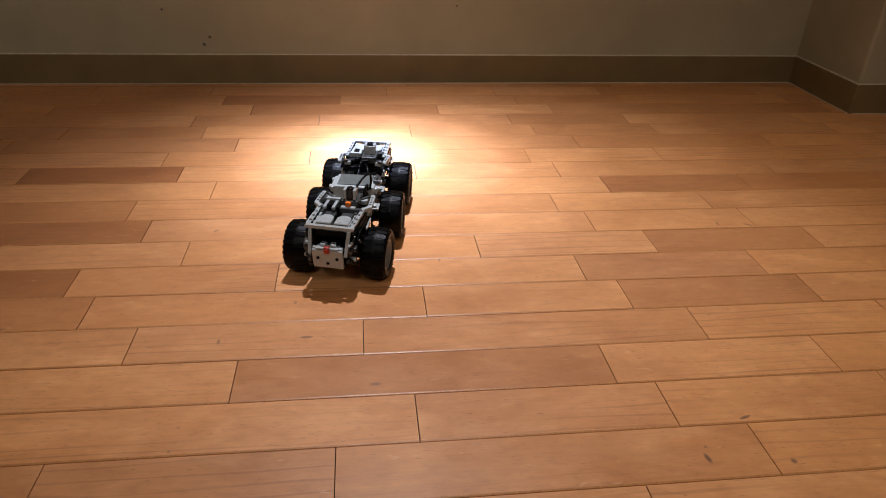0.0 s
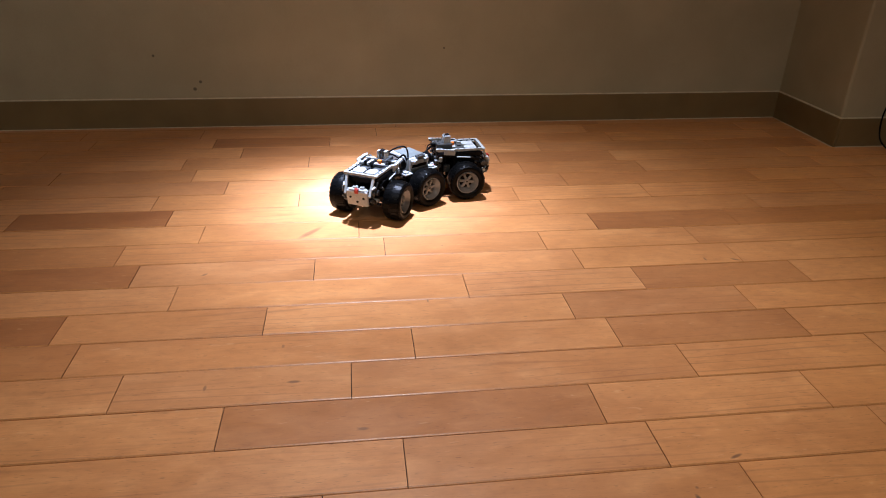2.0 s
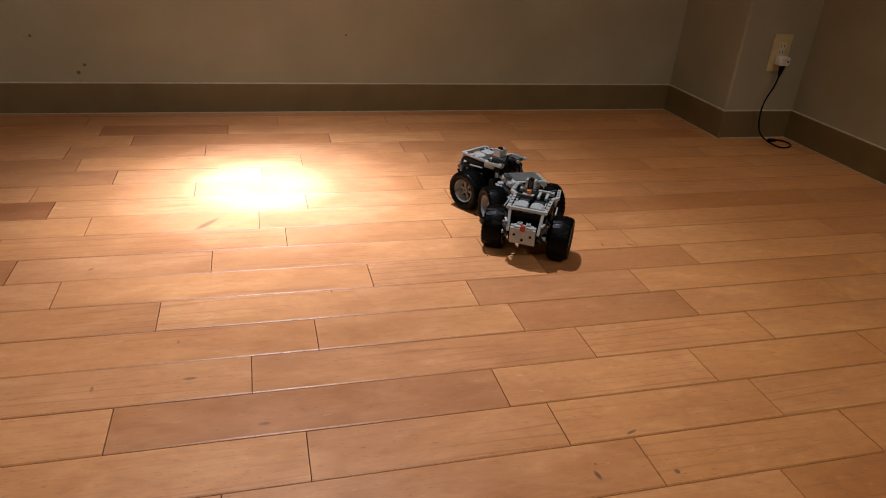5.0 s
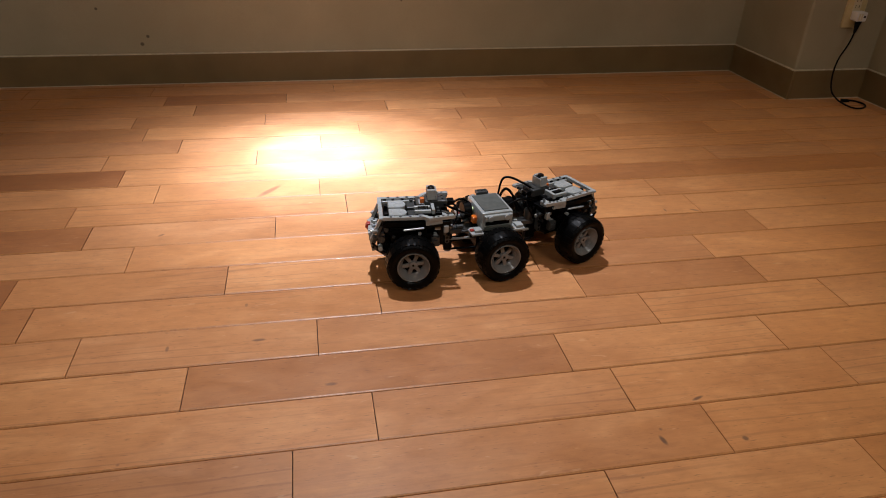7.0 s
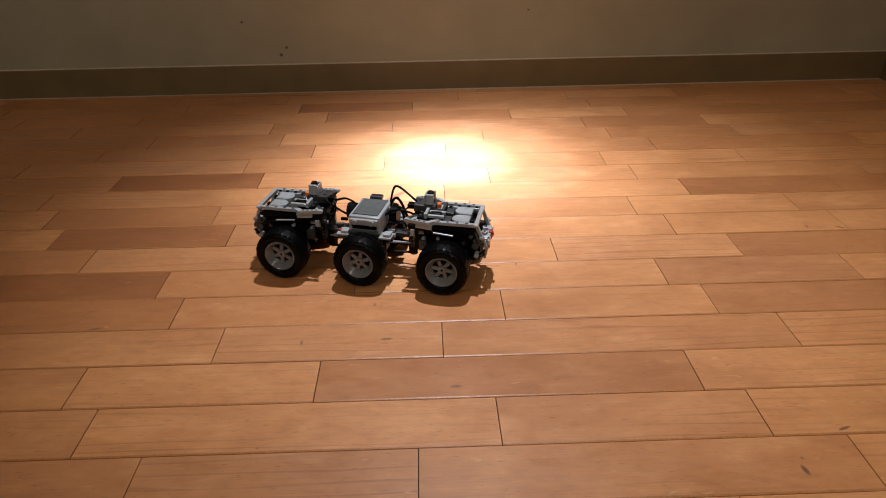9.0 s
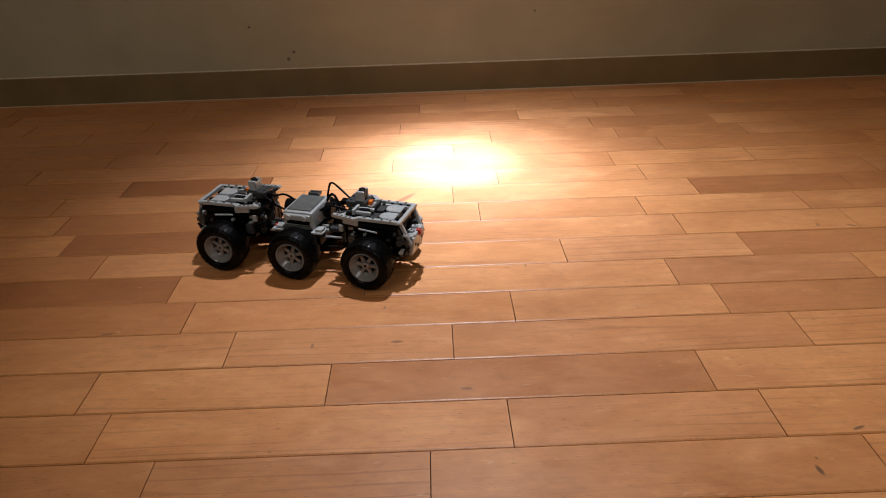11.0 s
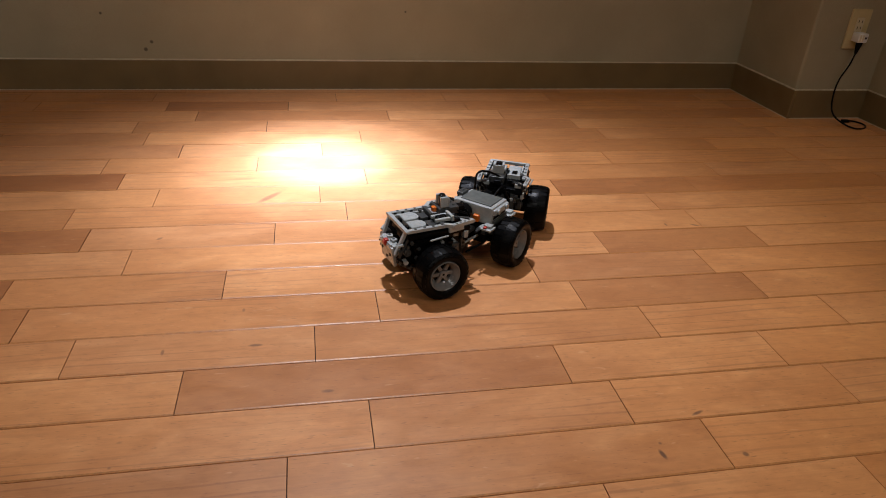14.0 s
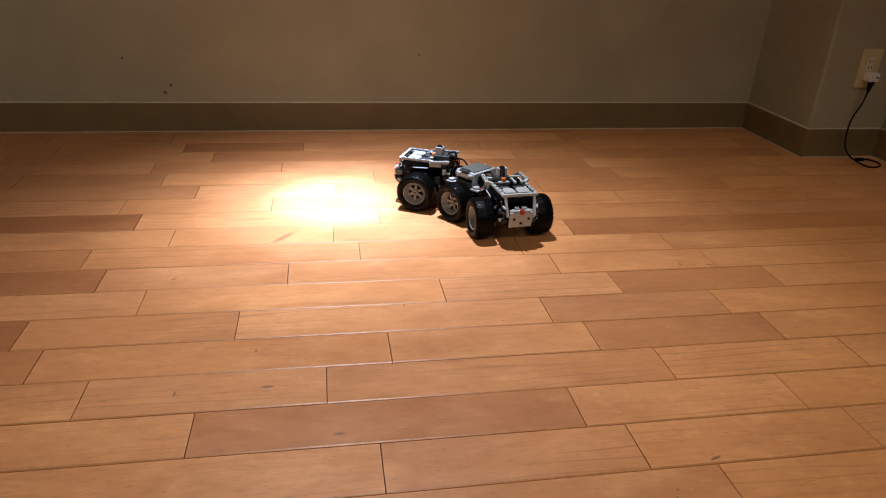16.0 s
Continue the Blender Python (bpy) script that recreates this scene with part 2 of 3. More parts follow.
def beam(bm, a, b, w=0.0078, h=0.0078, mat=0, holes=True, hole_shade=1):
    """A studless beam from a to b with rounded ends; a row of dark discs on its two upright sides stands for the shade
    in its pin holes.
    """
    a, b = Vector(a), Vector(b)
    d = b - a
    length = d.length
    x = d.normalized()
    up = Vector((0, 0, 1)) if abs(x.z) < 0.9 else Vector((1, 0, 0))
    y = up.cross(x).normalized()
    z = x.cross(y)
    m = Matrix((x, y, z)).transposed().to_4x4()
    m.translation = (a + b) / 2
    n = 5
    prof = []
    for s in (1, -1):
        for k in range(n + 1):
            t = -math.pi / 2 + math.pi * k / n
            prof.append((s * (length / 2 + h / 2 * math.cos(t)), s * h / 2 * math.sin(t)))
    rows = [[bm.verts.new(m @ Vector((px, sy * w / 2, pz))) for px, pz in prof] for sy in (-1, 1)]
    f = bm.faces.new(rows[0][::-1])
    f.material_index = mat
    f = bm.faces.new(rows[1])
    f.material_index = mat
    c = len(prof)
    for i in range(c):
        f = bm.faces.new((rows[0][i], rows[0][(i + 1) % c], rows[1][(i + 1) % c], rows[1][i]))
        f.material_index = mat
    if holes:
        k = max(1, round(length / 0.008))
        for i in range(k + 1):
            px = -length / 2 + length * i / k
            for sy in (-1, 1):
                vs = [bm.verts.new(m @ Vector((px + 0.0025 * math.cos(t), sy * (w / 2 + 0.00015), 0.0025 * math.sin(t)))) for t in [2 * math.pi * j / 8 for j in range(8)]]
                f = bm.faces.new(vs if sy > 0 else vs[::-1])
                f.material_index = hole_shade
    return bm


def tube(name, points, r, mat, parent, label=""):
    c = bpy.data.curves.new(name, "CURVE")
    c.dimensions, c.bevel_depth, c.bevel_resolution, c.resolution_u = "3D", r, 2, 6
    s = c.splines.new("NURBS")
    s.points.add(len(points) - 1)
    for p, co in zip(s.points, points):
        p.co = (*co, 1)
    s.use_endpoint_u, s.order_u = True, 3
    tmp = bpy.data.objects.new(name, c)
    scene.collection.objects.link(tmp)
    dg = bpy.context.evaluated_depsgraph_get()
    data = bpy.data.meshes.new_from_object(tmp.evaluated_get(dg))
    bpy.data.objects.remove(tmp)
    bpy.data.curves.remove(c)
    data.name = name
    data.materials.clear()
    data.materials.append(mat)
    for p in data.polygons:
        p.use_smooth = True
    ob = new(name, data)
    ob.parent = parent
    if label:
        tagged(ob, label)
    return ob


# ---- room ----
TURN = 0.55  # the back wall's turn against the boards, degrees
YW = 1.305
X0, X1, YB = -2.6, 1.49, -2.6
ROOM = Matrix.Translation((0, YW, 0)) @ pose(0, 0, 0, 0, 0, TURN)


def structure(name, bm, mats, label, category, m=None):
    ob = new(name, mesh(name, bm, *(mats if isinstance(mats, tuple) else (mats,))))
    if m is not None:
        ob.matrix_world = m
    return tagged(ob, label, category, kind="structure")


H = 2.4
structure("wall_back", box(bmesh.new(), X0, 1.605, 0, 0.12, 0, H), WALL, "grey-beige papered wall behind the wooden floor", "wall", ROOM)
# a pier that steps out of the corner
PX, PY = 1.49, 0.985
structure("wall_pier", box(bmesh.new(), PX, 1.80, PY, 1.34, 0, H, 0.007), WALL, "grey-beige papered pier stepping out of the corner", "wall")
structure("wall_right", box(bmesh.new(), 1.748, 1.88, YB, PY, 0, H), WALL, "grey-beige papered side wall, assumed out of view beside the socket", "wall")
# unseen left and front walls and ceiling, added so light bounces back
structure("wall_left", box(bmesh.new(), X0 - 0.12, X0, YB, 1.5, 0, H), WALL, "grey-beige papered side wall, assumed out of view", "wall")
structure("wall_front", box(bmesh.new(), X0, 1.88, YB - 0.12, YB, 0, H), WALL, "grey-beige papered wall assumed behind the camera", "wall")
structure("ceiling", box(bmesh.new(), X0 - 0.12, 1.88, YB - 0.12, 1.5, H, H + 0.1), CEIL, "plain white painted ceiling, assumed out of view", "ceiling")

BH, BT = 0.092, 0.009


def skirting(a, b, m=None):
    """A skirting strip along a line on the floor, with its top bead and a thin pale foot strip that holds the edge's
    glint in its colour.
    """
    (xa, ya), (xb, yb) = a, b
    bm = bmesh.new()
    d = Vector((xb - xa, yb - ya, 0))
    mm = Matrix.Translation((xa, ya, 0)) @ d.to_track_quat("X", "Z").to_matrix().to_4x4()
    box(bm, 0, d.length, -BT, 0, 0, BH - 0.003, 0.0015, mm)
    box(bm, 0, d.length, -BT + 0.0025, 0, BH - 0.003, BH, 0.0, mm, 1)
    # pale strip at the foot: the glint along the edge, as colour
    box(bm, 0, d.length, -BT - 0.002, -BT, 0.0, 0.0022, 0.0, mm, 1)
    ob = structure("baseboard", bm, (BASE, CAULK_GLINT), "olive-brown vinyl skirting along the foot of the wall", "baseboard", m)
    return ob


skirting((X0, 0), (PX - 0.002, 0), ROOM)
skirting((PX, 1.31), (PX, PY - BT))
skirting((PX + 0.0005, PY), (1.748 - BT, PY))
skirting((1.748, PY), (1.748, YB))

# ---- vehicle ----
R, TW, HALF = 0.0456, 0.043, 0.0888
D1, D2 = 0.0755, 0.0675
vehicle = tagged(new("toy_truck"), "grey and black six-wheeled articulated brick-built toy truck on the floor", "toy truck")


def make_wheel():
    wheel = new("wheel")
    wheel.parent = vehicle
    bm = bmesh.new()
    h = TW / 2
    prof = [(-0.30 * h, 0.0255), (-0.62 * h, 0.0260), (-0.84 * h, 0.0288), (-0.97 * h, 0.0340), (-0.98 * h, 0.0378), (-0.88 * h, 0.0412), (-0.62 * h, 0.0434),
            (0, 0.0446), (0.62 * h, 0.0438), (0.88 * h, 0.0412), (0.98 * h, 0.0378), (0.97 * h, 0.0340), (0.84 * h, 0.0288), (0.62 * h, 0.0260), (0.30 * h, 0.0255)]
    lathe(bm, prof + prof[:1], 48)
    for k in range(26):
        for side in (-1, 1):
            a = 2 * math.pi * (k + (0.5 if side > 0 else 0)) / 26
            m = Matrix.Rotation(-a, 4, "Y") @ pose(0.0436, side * 0.44 * h, 0, 0, side * 1.5, side * 7)
            box(bm, -0.0014, 0.0007, -0.36 * h, 0.36 * h, -0.0034, 0.0034, 0.0, m)
            m = Matrix.Rotation(-a, 4, "Y") @ pose(0.0402, side * 0.895 * h, 0, 0, 0, side * 42)
            box(bm, -0.0030, 0.0009, -0.0022, 0.0022, -0.0026, 0.0026, 0.0, m)
    part("tyre", bm, RUBBER, wheel, "black chunky rubber balloon tyre", True)
    bm = bmesh.new()
    for s in (-1, 1):
        # the bead, the deep dish and the pierced centre with its hub
        lathe(bm, [(s * 0.74 * h, 0.0272), (s * 0.84 * h, 0.0270), (s * 0.86 * h, 0.0258), (s * 0.82 * h, 0.0246), (s * 0.36 * h, 0.0200), (s * 0.26 * h, 0.0176), (s * 0.02 * h, 0.0170)], 40)
        lathe(bm, [(s * 0.34 * h, 0.0074), (s * 0.50 * h, 0.0068), (s * 0.52 * h, 0.0054), (s * 0.52 * h, 0.0024), (s * 0.40 * h, 0.0022)], 20)
        rod(bm, (0, s * 0.12 * h, 0), (0, s * 0.42 * h, 0), 0.0066, 14)
        rod(bm, (0, s * 0.42 * h, 0), (0, s * 0.515 * h, 0), 0.0018, 6, 1)
        for k in range(6):
            m = Matrix.Rotation(2 * math.pi * k / 6, 4, "Y")
            box(bm, 0.006, 0.0182, s * 0.27 * h - 0.0020, s * 0.27 * h + 0.0020, -0.0030, 0.0030, 0.0, m)
        # black disc behind the spokes: shade of the openings put in as colour
        lathe(bm, [(s * 0.05 * h, 0.0004), (s * 0.05 * h, 0.0172)], 24, 1)
    part("rim", bm, (RIMGREY, BLACK), wheel, "light grey six-spoked plastic rim", True)
    return wheel


def make_end_module(c):
    """An end section: its axle over the origin, its nose towards +x, its coupling at -D2. c: 1, or -1 for its mirror image."""
    z = 0.112
    module = part("end_module", box(bmesh.new(), -0.040, 0.036, -0.019, 0.019, 0.040, 0.092, 0.0015), BLACK, vehicle, "end section with axle, deck frame, receiver and red nose light")

    def sub(name, bm, mats, label="", smooth=False):
        if c < 0:
            bmesh.ops.scale(bm, vec=(1, -1, 1), verts=bm.verts)
        return part(name, bm, mats, module, label, smooth)

    sub("axle_housing", rod(bmesh.new(), (0, -0.054, R), (0, 0.054, R), 0.0085, 12), BLACK, "", True)
    sub("axle_block", box(bmesh.new(), -0.014, 0.014, -0.046, 0.046, 0.039, 0.056, 0.002), BLACK)
    sub("rear_gearbox", box(bmesh.new(), -0.058, -0.0405, -0.024, 0.024, 0.052, 0.098, 0.0015), BLACK)
    sub("coupling", box(bmesh.new(), -D2 - 0.006, -0.0585, -0.012, 0.012, 0.036, 0.064, 0.002), BLACK)
    sub("coupling_pin", rod(bmesh.new(), (-D2, 0, 0.030), (-D2, 0, 0.090), 0.0075, 12), DGREY, "", True)
    sub("nose_gearbox", box(bmesh.new(), 0.0365, 0.056, -0.030, 0.030, 0.046, 0.076, 0.0012), BLACK)
    for s in (-1, 1):
        sub("motor", box(bmesh.new(), -0.026, 0.034, s * 0.029 - 0.0095, s * 0.029 + 0.0095, 0.070, 0.096, 0.003), BLACK)
        sub("deck_beam", beam(bmesh.new(), (0.048, s * 0.0365, z + 0.0012), (-0.026, s * 0.0375, z + 0.0012), 0.0066, 0.0052, holes=False), (GREY, BLACK), "light grey side beam of the deck")
        for x in (0.034, 0.018, 0.002, -0.014):
            sub("pin_head", rod(bmesh.new(), (x, s * 0.0368, z + 0.0036), (x, s * 0.0368, z + 0.0045), 0.0024, 8), DGREY)
        sub("under_beam", beam(bmesh.new(), (0.044, s * 0.0375, z - 0.0092), (-0.020, s * 0.0375, z - 0.0092)), (BLACK, BLACK))
        sub("nose_bar", beam(bmesh.new(), (0.051, s * 0.0325, z - 0.003), (0.0660, s * 0.0300, 0.072), 0.0056, 0.0050, holes=False), (GREY, BLACK), "slanting light grey nose bar")
        sub("side_strut", beam(bmesh.new(), (0.050, s * 0.041, z - 0.012), (0.064, s * 0.034, 0.060), 0.0028, 0.0034, holes=False), (DGREY, BLACK))
        sub("lower_bar", beam(bmesh.new(), (0.040, s * 0.040, 0.046), (0.063, s * 0.033, 0.060), 0.005, 0.006), (DGREY, BLACK))
        # a plate with a half-round inner end and a softened rim
        bm = bmesh.new()
        rim = [(0.036, -0.0125), (0.036, 0.0125)] + [(0.018 - 0.0125 * math.sin(math.pi * k / 14), 0.0125 * math.cos(math.pi * k / 14)) for k in range(15)]
        rows = [[bm.verts.new((0.022 + (px - 0.022) * f, s * 0.0150 + py * f, z + dz)) for px, py in rim] for dz, f in ((-0.007, 1.0), (0.0010, 1.0), (0.0022, 0.92))]
        for a, b in zip(rows, rows[1:]):
            for k in range(len(rim)):
                bm.faces.new((a[k], a[(k + 1) % len(rim)], b[(k + 1) % len(rim)], b[k]))
        bm.faces.new(rows[-1])
        bm.faces.new(rows[0][::-1])
        sub("roof_panel", bm, GREY, "rounded light grey motor cover", True)
        sub("deck_strip", box(bmesh.new(), -0.011, 0.0445, s * 0.0300 - 0.0022, s * 0.0300 + 0.0022, z - 0.007, z + 0.0006, 0.0006), GREY)
        sub("panel_tab", box(bmesh.new(), -0.010, 0.0040, s * 0.0150 - 0.010, s * 0.0150 + 0.010, z - 0.006, z - 0.0005, 0.001), DGREY)
        sub("panel_clip", box(bmesh.new(), 0.0365, 0.0440, s * 0.0150 - 0.004, s * 0.0150 + 0.004, z - 0.005, z + 0.0005, 0.0008), BLACK)
        sub("panel_pin", rod(bmesh.new(), (-0.0050, s * 0.0300, z - 0.004), (-0.0050, s * 0.0300, z + 0.0030), 0.0034, 10), DGREY, "", True)
        sub("fender_strip", rod(bmesh.new(), (-0.020, s * 0.050, 0.100), (0.014, s * 0.052, 0.098), 0.0016, 8), GREY, "", True)
        # the frame that bends round the cab
        sub("frame_corner", beam(bmesh.new(), (-0.016, s * 0.034, z + 0.0015), (-0.030, s * 0.047, z + 0.003), 0.0068, 0.0058, holes=False), (GREY, BLACK))
        sub("frame_arm", beam(bmesh.new(), (-0.030, s * 0.047, z + 0.003), (-0.068, s * 0.044, z + 0.0055), 0.0068, 0.0058, holes=False), (GREY, BLACK), "light grey bent frame arm")
        sub("frame_cheek", box(bmesh.new(), -0.062, -0.034, s * 0.0445 - 0.002, s * 0.0445 + 0.002, z - 0.013, z - 0.0035, 0.0008, pose(0, 0, 0, 0, 6, 0)), GREY)
        sub("coupling_block", box(bmesh.new(), -0.048, -0.034, s * 0.034 - 0.005, s * 0.034 + 0.005, 0.058, 0.076, 0.001), DGREY)
        sub("block_stud", rod(bmesh.new(), (-0.041, s * 0.038, 0.067), (-0.041, s * 0.0415, 0.067), 0.0042, 10), DGREY, "", True)
        sub("nose_gear", rod(bmesh.new(), (0.050, s * 0.0445, 0.078), (0.050, s * 0.034, 0.078), 0.0060, 12), DGREY, "", True)
        sub("bumper_pin", rod(bmesh.new(), (0.052, s * 0.044, 0.060), (0.052, s * 0.033, 0.060), 0.0040, 10), GREY, "", True)
        sub("axle_stub", rod(bmesh.new(), (0.030, s * 0.0445, 0.082), (0.030, s * 0.038, 0.082), 0.0030, 8), DGREY, "", True)
        sub("side_link", beam(bmesh.new(), (-0.030, s * 0.041, z - 0.014), (0.036, s * 0.041, z - 0.024), 0.004, 0.0065), (BLACK, BLACK))
        sub("tie_beam", beam(bmesh.new(), (-0.0625, s * 0.022, 0.096), (-0.0625, s * 0.022, 0.060)), (DGREY, BLACK))
        sub("cab_connector", box(bmesh.new(), -0.064, -0.052, s * 0.030 - 0.006, s * 0.030 + 0.006, z - 0.004, z + 0.004, 0.001), GREY)
    sub("front_beam", beam(bmesh.new(), (0.050, -0.0385, z + 0.0013), (0.050, 0.0385, z + 0.0013), 0.0066, 0.0052, holes=False), (GREY, BLACK), "light grey cross beam at the nose")
    sub("cross_beam", beam(bmesh.new(), (-0.016, -0.034, z + 0.0015), (-0.016, 0.034, z + 0.0015), holes=False), (DGREY, BLACK))
    for s in (-1, 1):
        for x in (0.040, 0.026, 0.010, -0.006):
            sub("deck_clip", box(bmesh.new(), x - 0.0026, x + 0.0026, s * 0.0330 - 0.0022, s * 0.0330 + 0.0022, z + 0.0008, z + 0.0034, 0.0006), BLACK)
        sub("arch_bracket", box(bmesh.new(), -0.062, -0.054, s * 0.040 - 0.003, s * 0.040 + 0.003, z - 0.026, z - 0.0135, 0.0008), GREY)
        sub("cab_hook", beam(bmesh.new(), (-0.052, s * 0.020, z + 0.002), (-0.066, s * 0.036, z + 0.005), 0.0046, 0.0046, holes=False), (DGREY, BLACK))
        sub("nose_pin", rod(bmesh.new(), (0.056, s * 0.0385, 0.092), (0.064, s * 0.0345, 0.088), 0.0026, 8), GREY, "", True)
        sub("nose_joint", box(bmesh.new(), 0.0575, 0.0640, s * 0.0360 - 0.004, s * 0.0360 + 0.004, 0.074, 0.081, 0.001), DGREY)
        sub("nose_guard", rod(bmesh.new(), (0.044, s * 0.0400, 0.050), (0.066, s * 0.0360, 0.068), 0.0020, 8), BLACK, "", True)
    sub("motor_tray", box(bmesh.new(), -0.008, 0.045, -0.032, 0.032, z - 0.020, z - 0.0075, 0.001), BLACK, "dark tray under the deck")
    sub("front_plate", box(bmesh.new(), -0.003, 0.003, -0.0255, 0.0255, -0.0180, 0.0180, 0.0012, pose(0.0655, 0, 0.0640, 0, 10, 0)), GREY, "light grey nose plate")
    # raised black discs paint the shade of the plate's holes
    for y in (-0.016, 0.0, 0.016):
        zz = 0.0660 - (0.010 if y == 0 else 0)
        sub("plate_hole", rod(bmesh.new(), (0.0660, y, zz), (0.0700 - (0.0015 if y == 0 else 0), y, zz), 0.0028, 10), BLACK, "", True)
    sub("nose_shelf", box(bmesh.new(), 0.0565, 0.0705, -0.019, 0.019, 0.0825, 0.0850, 0.0006), GREY)
    for y in (-1, 1):
        sub("shelf_block", box(bmesh.new(), -0.0055, 0.0045, -0.0045, 0.0045, 0.0, 0.0042, 0.0008, pose(0.0600, y * 0.0085, 0.0852, 0, 0, y * 14)), GREY)
        sub("shelf_end", box(bmesh.new(), 0.0600, 0.0680, y * 0.0215 - 0.0035, y * 0.0215 + 0.0035, 0.0805, 0.0845, 0.0007), GREY)
        sub("shelf_pin", rod(bmesh.new(), (0.0600, y * 0.0085, 0.0890), (0.0600, y * 0.0085, 0.0902), 0.0022, 8), DGREY, "", True)
    sub("light_mount", box(bmesh.new(), 0.0580, 0.0700, -0.0042, 0.0042, 0.0745, 0.0824, 0.0007), DGREY)
    bm = box(bmesh.new(), 0.0665, 0.0735, -0.0046, 0.0046, 0.0765, 0.0880, 0.0012)
    rod(bm, (0.0730, 0.0, 0.0822), (0.0752, 0.0, 0.0822), 0.0040, 12)
    sub("nose_light", bm, RED, "red nose light brick", True)
    # cab top: lever, infrared receiver, cable plug
    sub("cab_floor", box(bmesh.new(), -0.066, -0.012, -0.040, 0.040, z - 0.016, z - 0.006, 0.001), BLACK)
    sub("lever_bar", box(bmesh.new(), -0.034, -0.006, 0.008, 0.0135, z + 0.004, z + 0.0095, 0.001), GREY)
    sub("lever_bar", box(bmesh.new(), -0.034, -0.006, 0.0235, 0.029, z + 0.004, z + 0.0095, 0.001), GREY)
    sub("lever_cross", box(bmesh.new(), -0.040, -0.0345, 0.006, 0.031, z + 0.003, z + 0.0125, 0.001), GREY, "light grey lever on the cab")
    sub("lever_base", box(bmesh.new(), -0.030, -0.012, 0.014, 0.023, z + 0.000, z + 0.011, 0.001), BLACK)
    sub("cab_block", box(bmesh.new(), -0.024, -0.010, 0.0005, 0.0065, z - 0.001, z + 0.0085, 0.0008), BLACK)
    sub("cab_block", box(bmesh.new(), -0.052, -0.041, 0.008, 0.030, z - 0.003, z + 0.0055, 0.0008), BLACK)
    for dy in (0.013, 0.025):
        sub("block_pin", rod(bmesh.new(), (-0.0465, dy, z + 0.005), (-0.0465, dy, z + 0.0074), 0.0024, 8), DGREY, "", True)
    # dark discs on the arms, painting the shade inside their holes
    for s in (-1, 1):
        for dx in (-0.036, -0.044, -0.052, -0.060):
            yy = 0.0467 + (dx + 0.030) * 0.079
            sub("arm_hole", rod(bmesh.new(), (dx, s * yy, z + 0.0052 - (dx + 0.030) * 0.066), (dx, s * yy, z + 0.0063 - (dx + 0.030) * 0.066), 0.0021, 8), DGREY)
    sub("receiver_body", box(bmesh.new(), -0.064, -0.026, -0.026, 0.003, z + 0.001, z + 0.014, 0.0015), DGREY, "dark grey infrared receiver")
    for dy in (-0.018, -0.006):
        sub("body_stud", rod(bmesh.new(), (-0.057, dy, z + 0.0138), (-0.057, dy, z + 0.0156), 0.0024, 8), DGREY, "", True)
    for s in (-1, 1):
        sub("receiver_head", box(bmesh.new(), -0.044, -0.030, -0.0115 + s * 0.0085 - 0.0025, -0.0115 + s * 0.0085 + 0.0025, z + 0.0142, z + 0.0325, 0.001), GREY, "light grey receiver cheek")
    sub("receiver_back", box(bmesh.new(), -0.0465, -0.0442, -0.0225, -0.0005, z + 0.0142, z + 0.0305, 0.0006), GREY)
    bm = bmesh.new()
    for z0, z1, r0, r1 in ((0.014, 0.0320, 0.0062, 0.0062), (0.0320, 0.0345, 0.0062, 0.0052), (0.0345, 0.0358, 0.0052, 0.0028)):
        rod(bm, (-0.037, -0.0115, z + z0), (-0.037, -0.0115, z + z1), r0, 16, 0, r1)
    sub("receiver_eye", bm, DARKLENS, "black receiver dome", True)
    sub("channel_switch", box(bmesh.new(), -0.0255, -0.0185, -0.016, -0.007, z + 0.006, z + 0.014, 0.001), ORANGE, "orange switch")
    sub("switch_mount", box(bmesh.new(), -0.0255, -0.0165, -0.024, 0.001, z + 0.000, z + 0.006, 0.001), GREY)
    sub("plug", box(bmesh.new(), -0.076, -0.0645, -0.014, 0.000, z + 0.004, z + 0.012, 0.001), BLACK)
    tube("cable", [(-0.070, -0.005 * c, z + 0.008), (-0.080, 0.004 * c, z + 0.006), (-0.082, 0.012 * c, z - 0.010), (-0.070, 0.020 * c, z - 0.030), (-0.050, 0.018 * c, z - 0.034)], 0.0016, BLACK, module)
    # pins, bushes and connectors on the flanks and at the coupling
    pick = random.Random(11)
    for n in range(26):
        s = 1 if n % 2 else -1
        x = pick.uniform(-0.066, 0.050)
        zz = pick.uniform(0.064, 0.094)
        y0, out = (0.0385, pick.uniform(0.003, 0.007)) if x > -0.030 else (0.024, pick.uniform(0.004, 0.010))
        tint = pick.choice((DGREY, BLACK, BLACK, DGREY, GREY))
        if pick.random() < 0.6:
            sub("connector_pin", rod(bmesh.new(), (x, s * y0, zz), (x, s * (y0 + out), zz), pick.uniform(0.0022, 0.0038), 8), tint, "", True)
        else:
            sub("connector_block", box(bmesh.new(), x - 0.006, x + 0.004, min(s * y0, s * (y0 + out)), max(s * y0, s * (y0 + out)), zz - 0.003, zz + 0.003, 0.0008), tint)
    for n in range(8):
        y = -0.030 + 0.0085 * n
        sub("coupling_bush", rod(bmesh.new(), (-0.0590, y, 0.086 + 0.006 * (n % 3)), (-0.0700, y, 0.086 + 0.006 * (n % 3)), 0.0032, 8), (GREY, DGREY, BLACK)[n % 3], "", True)
    return module


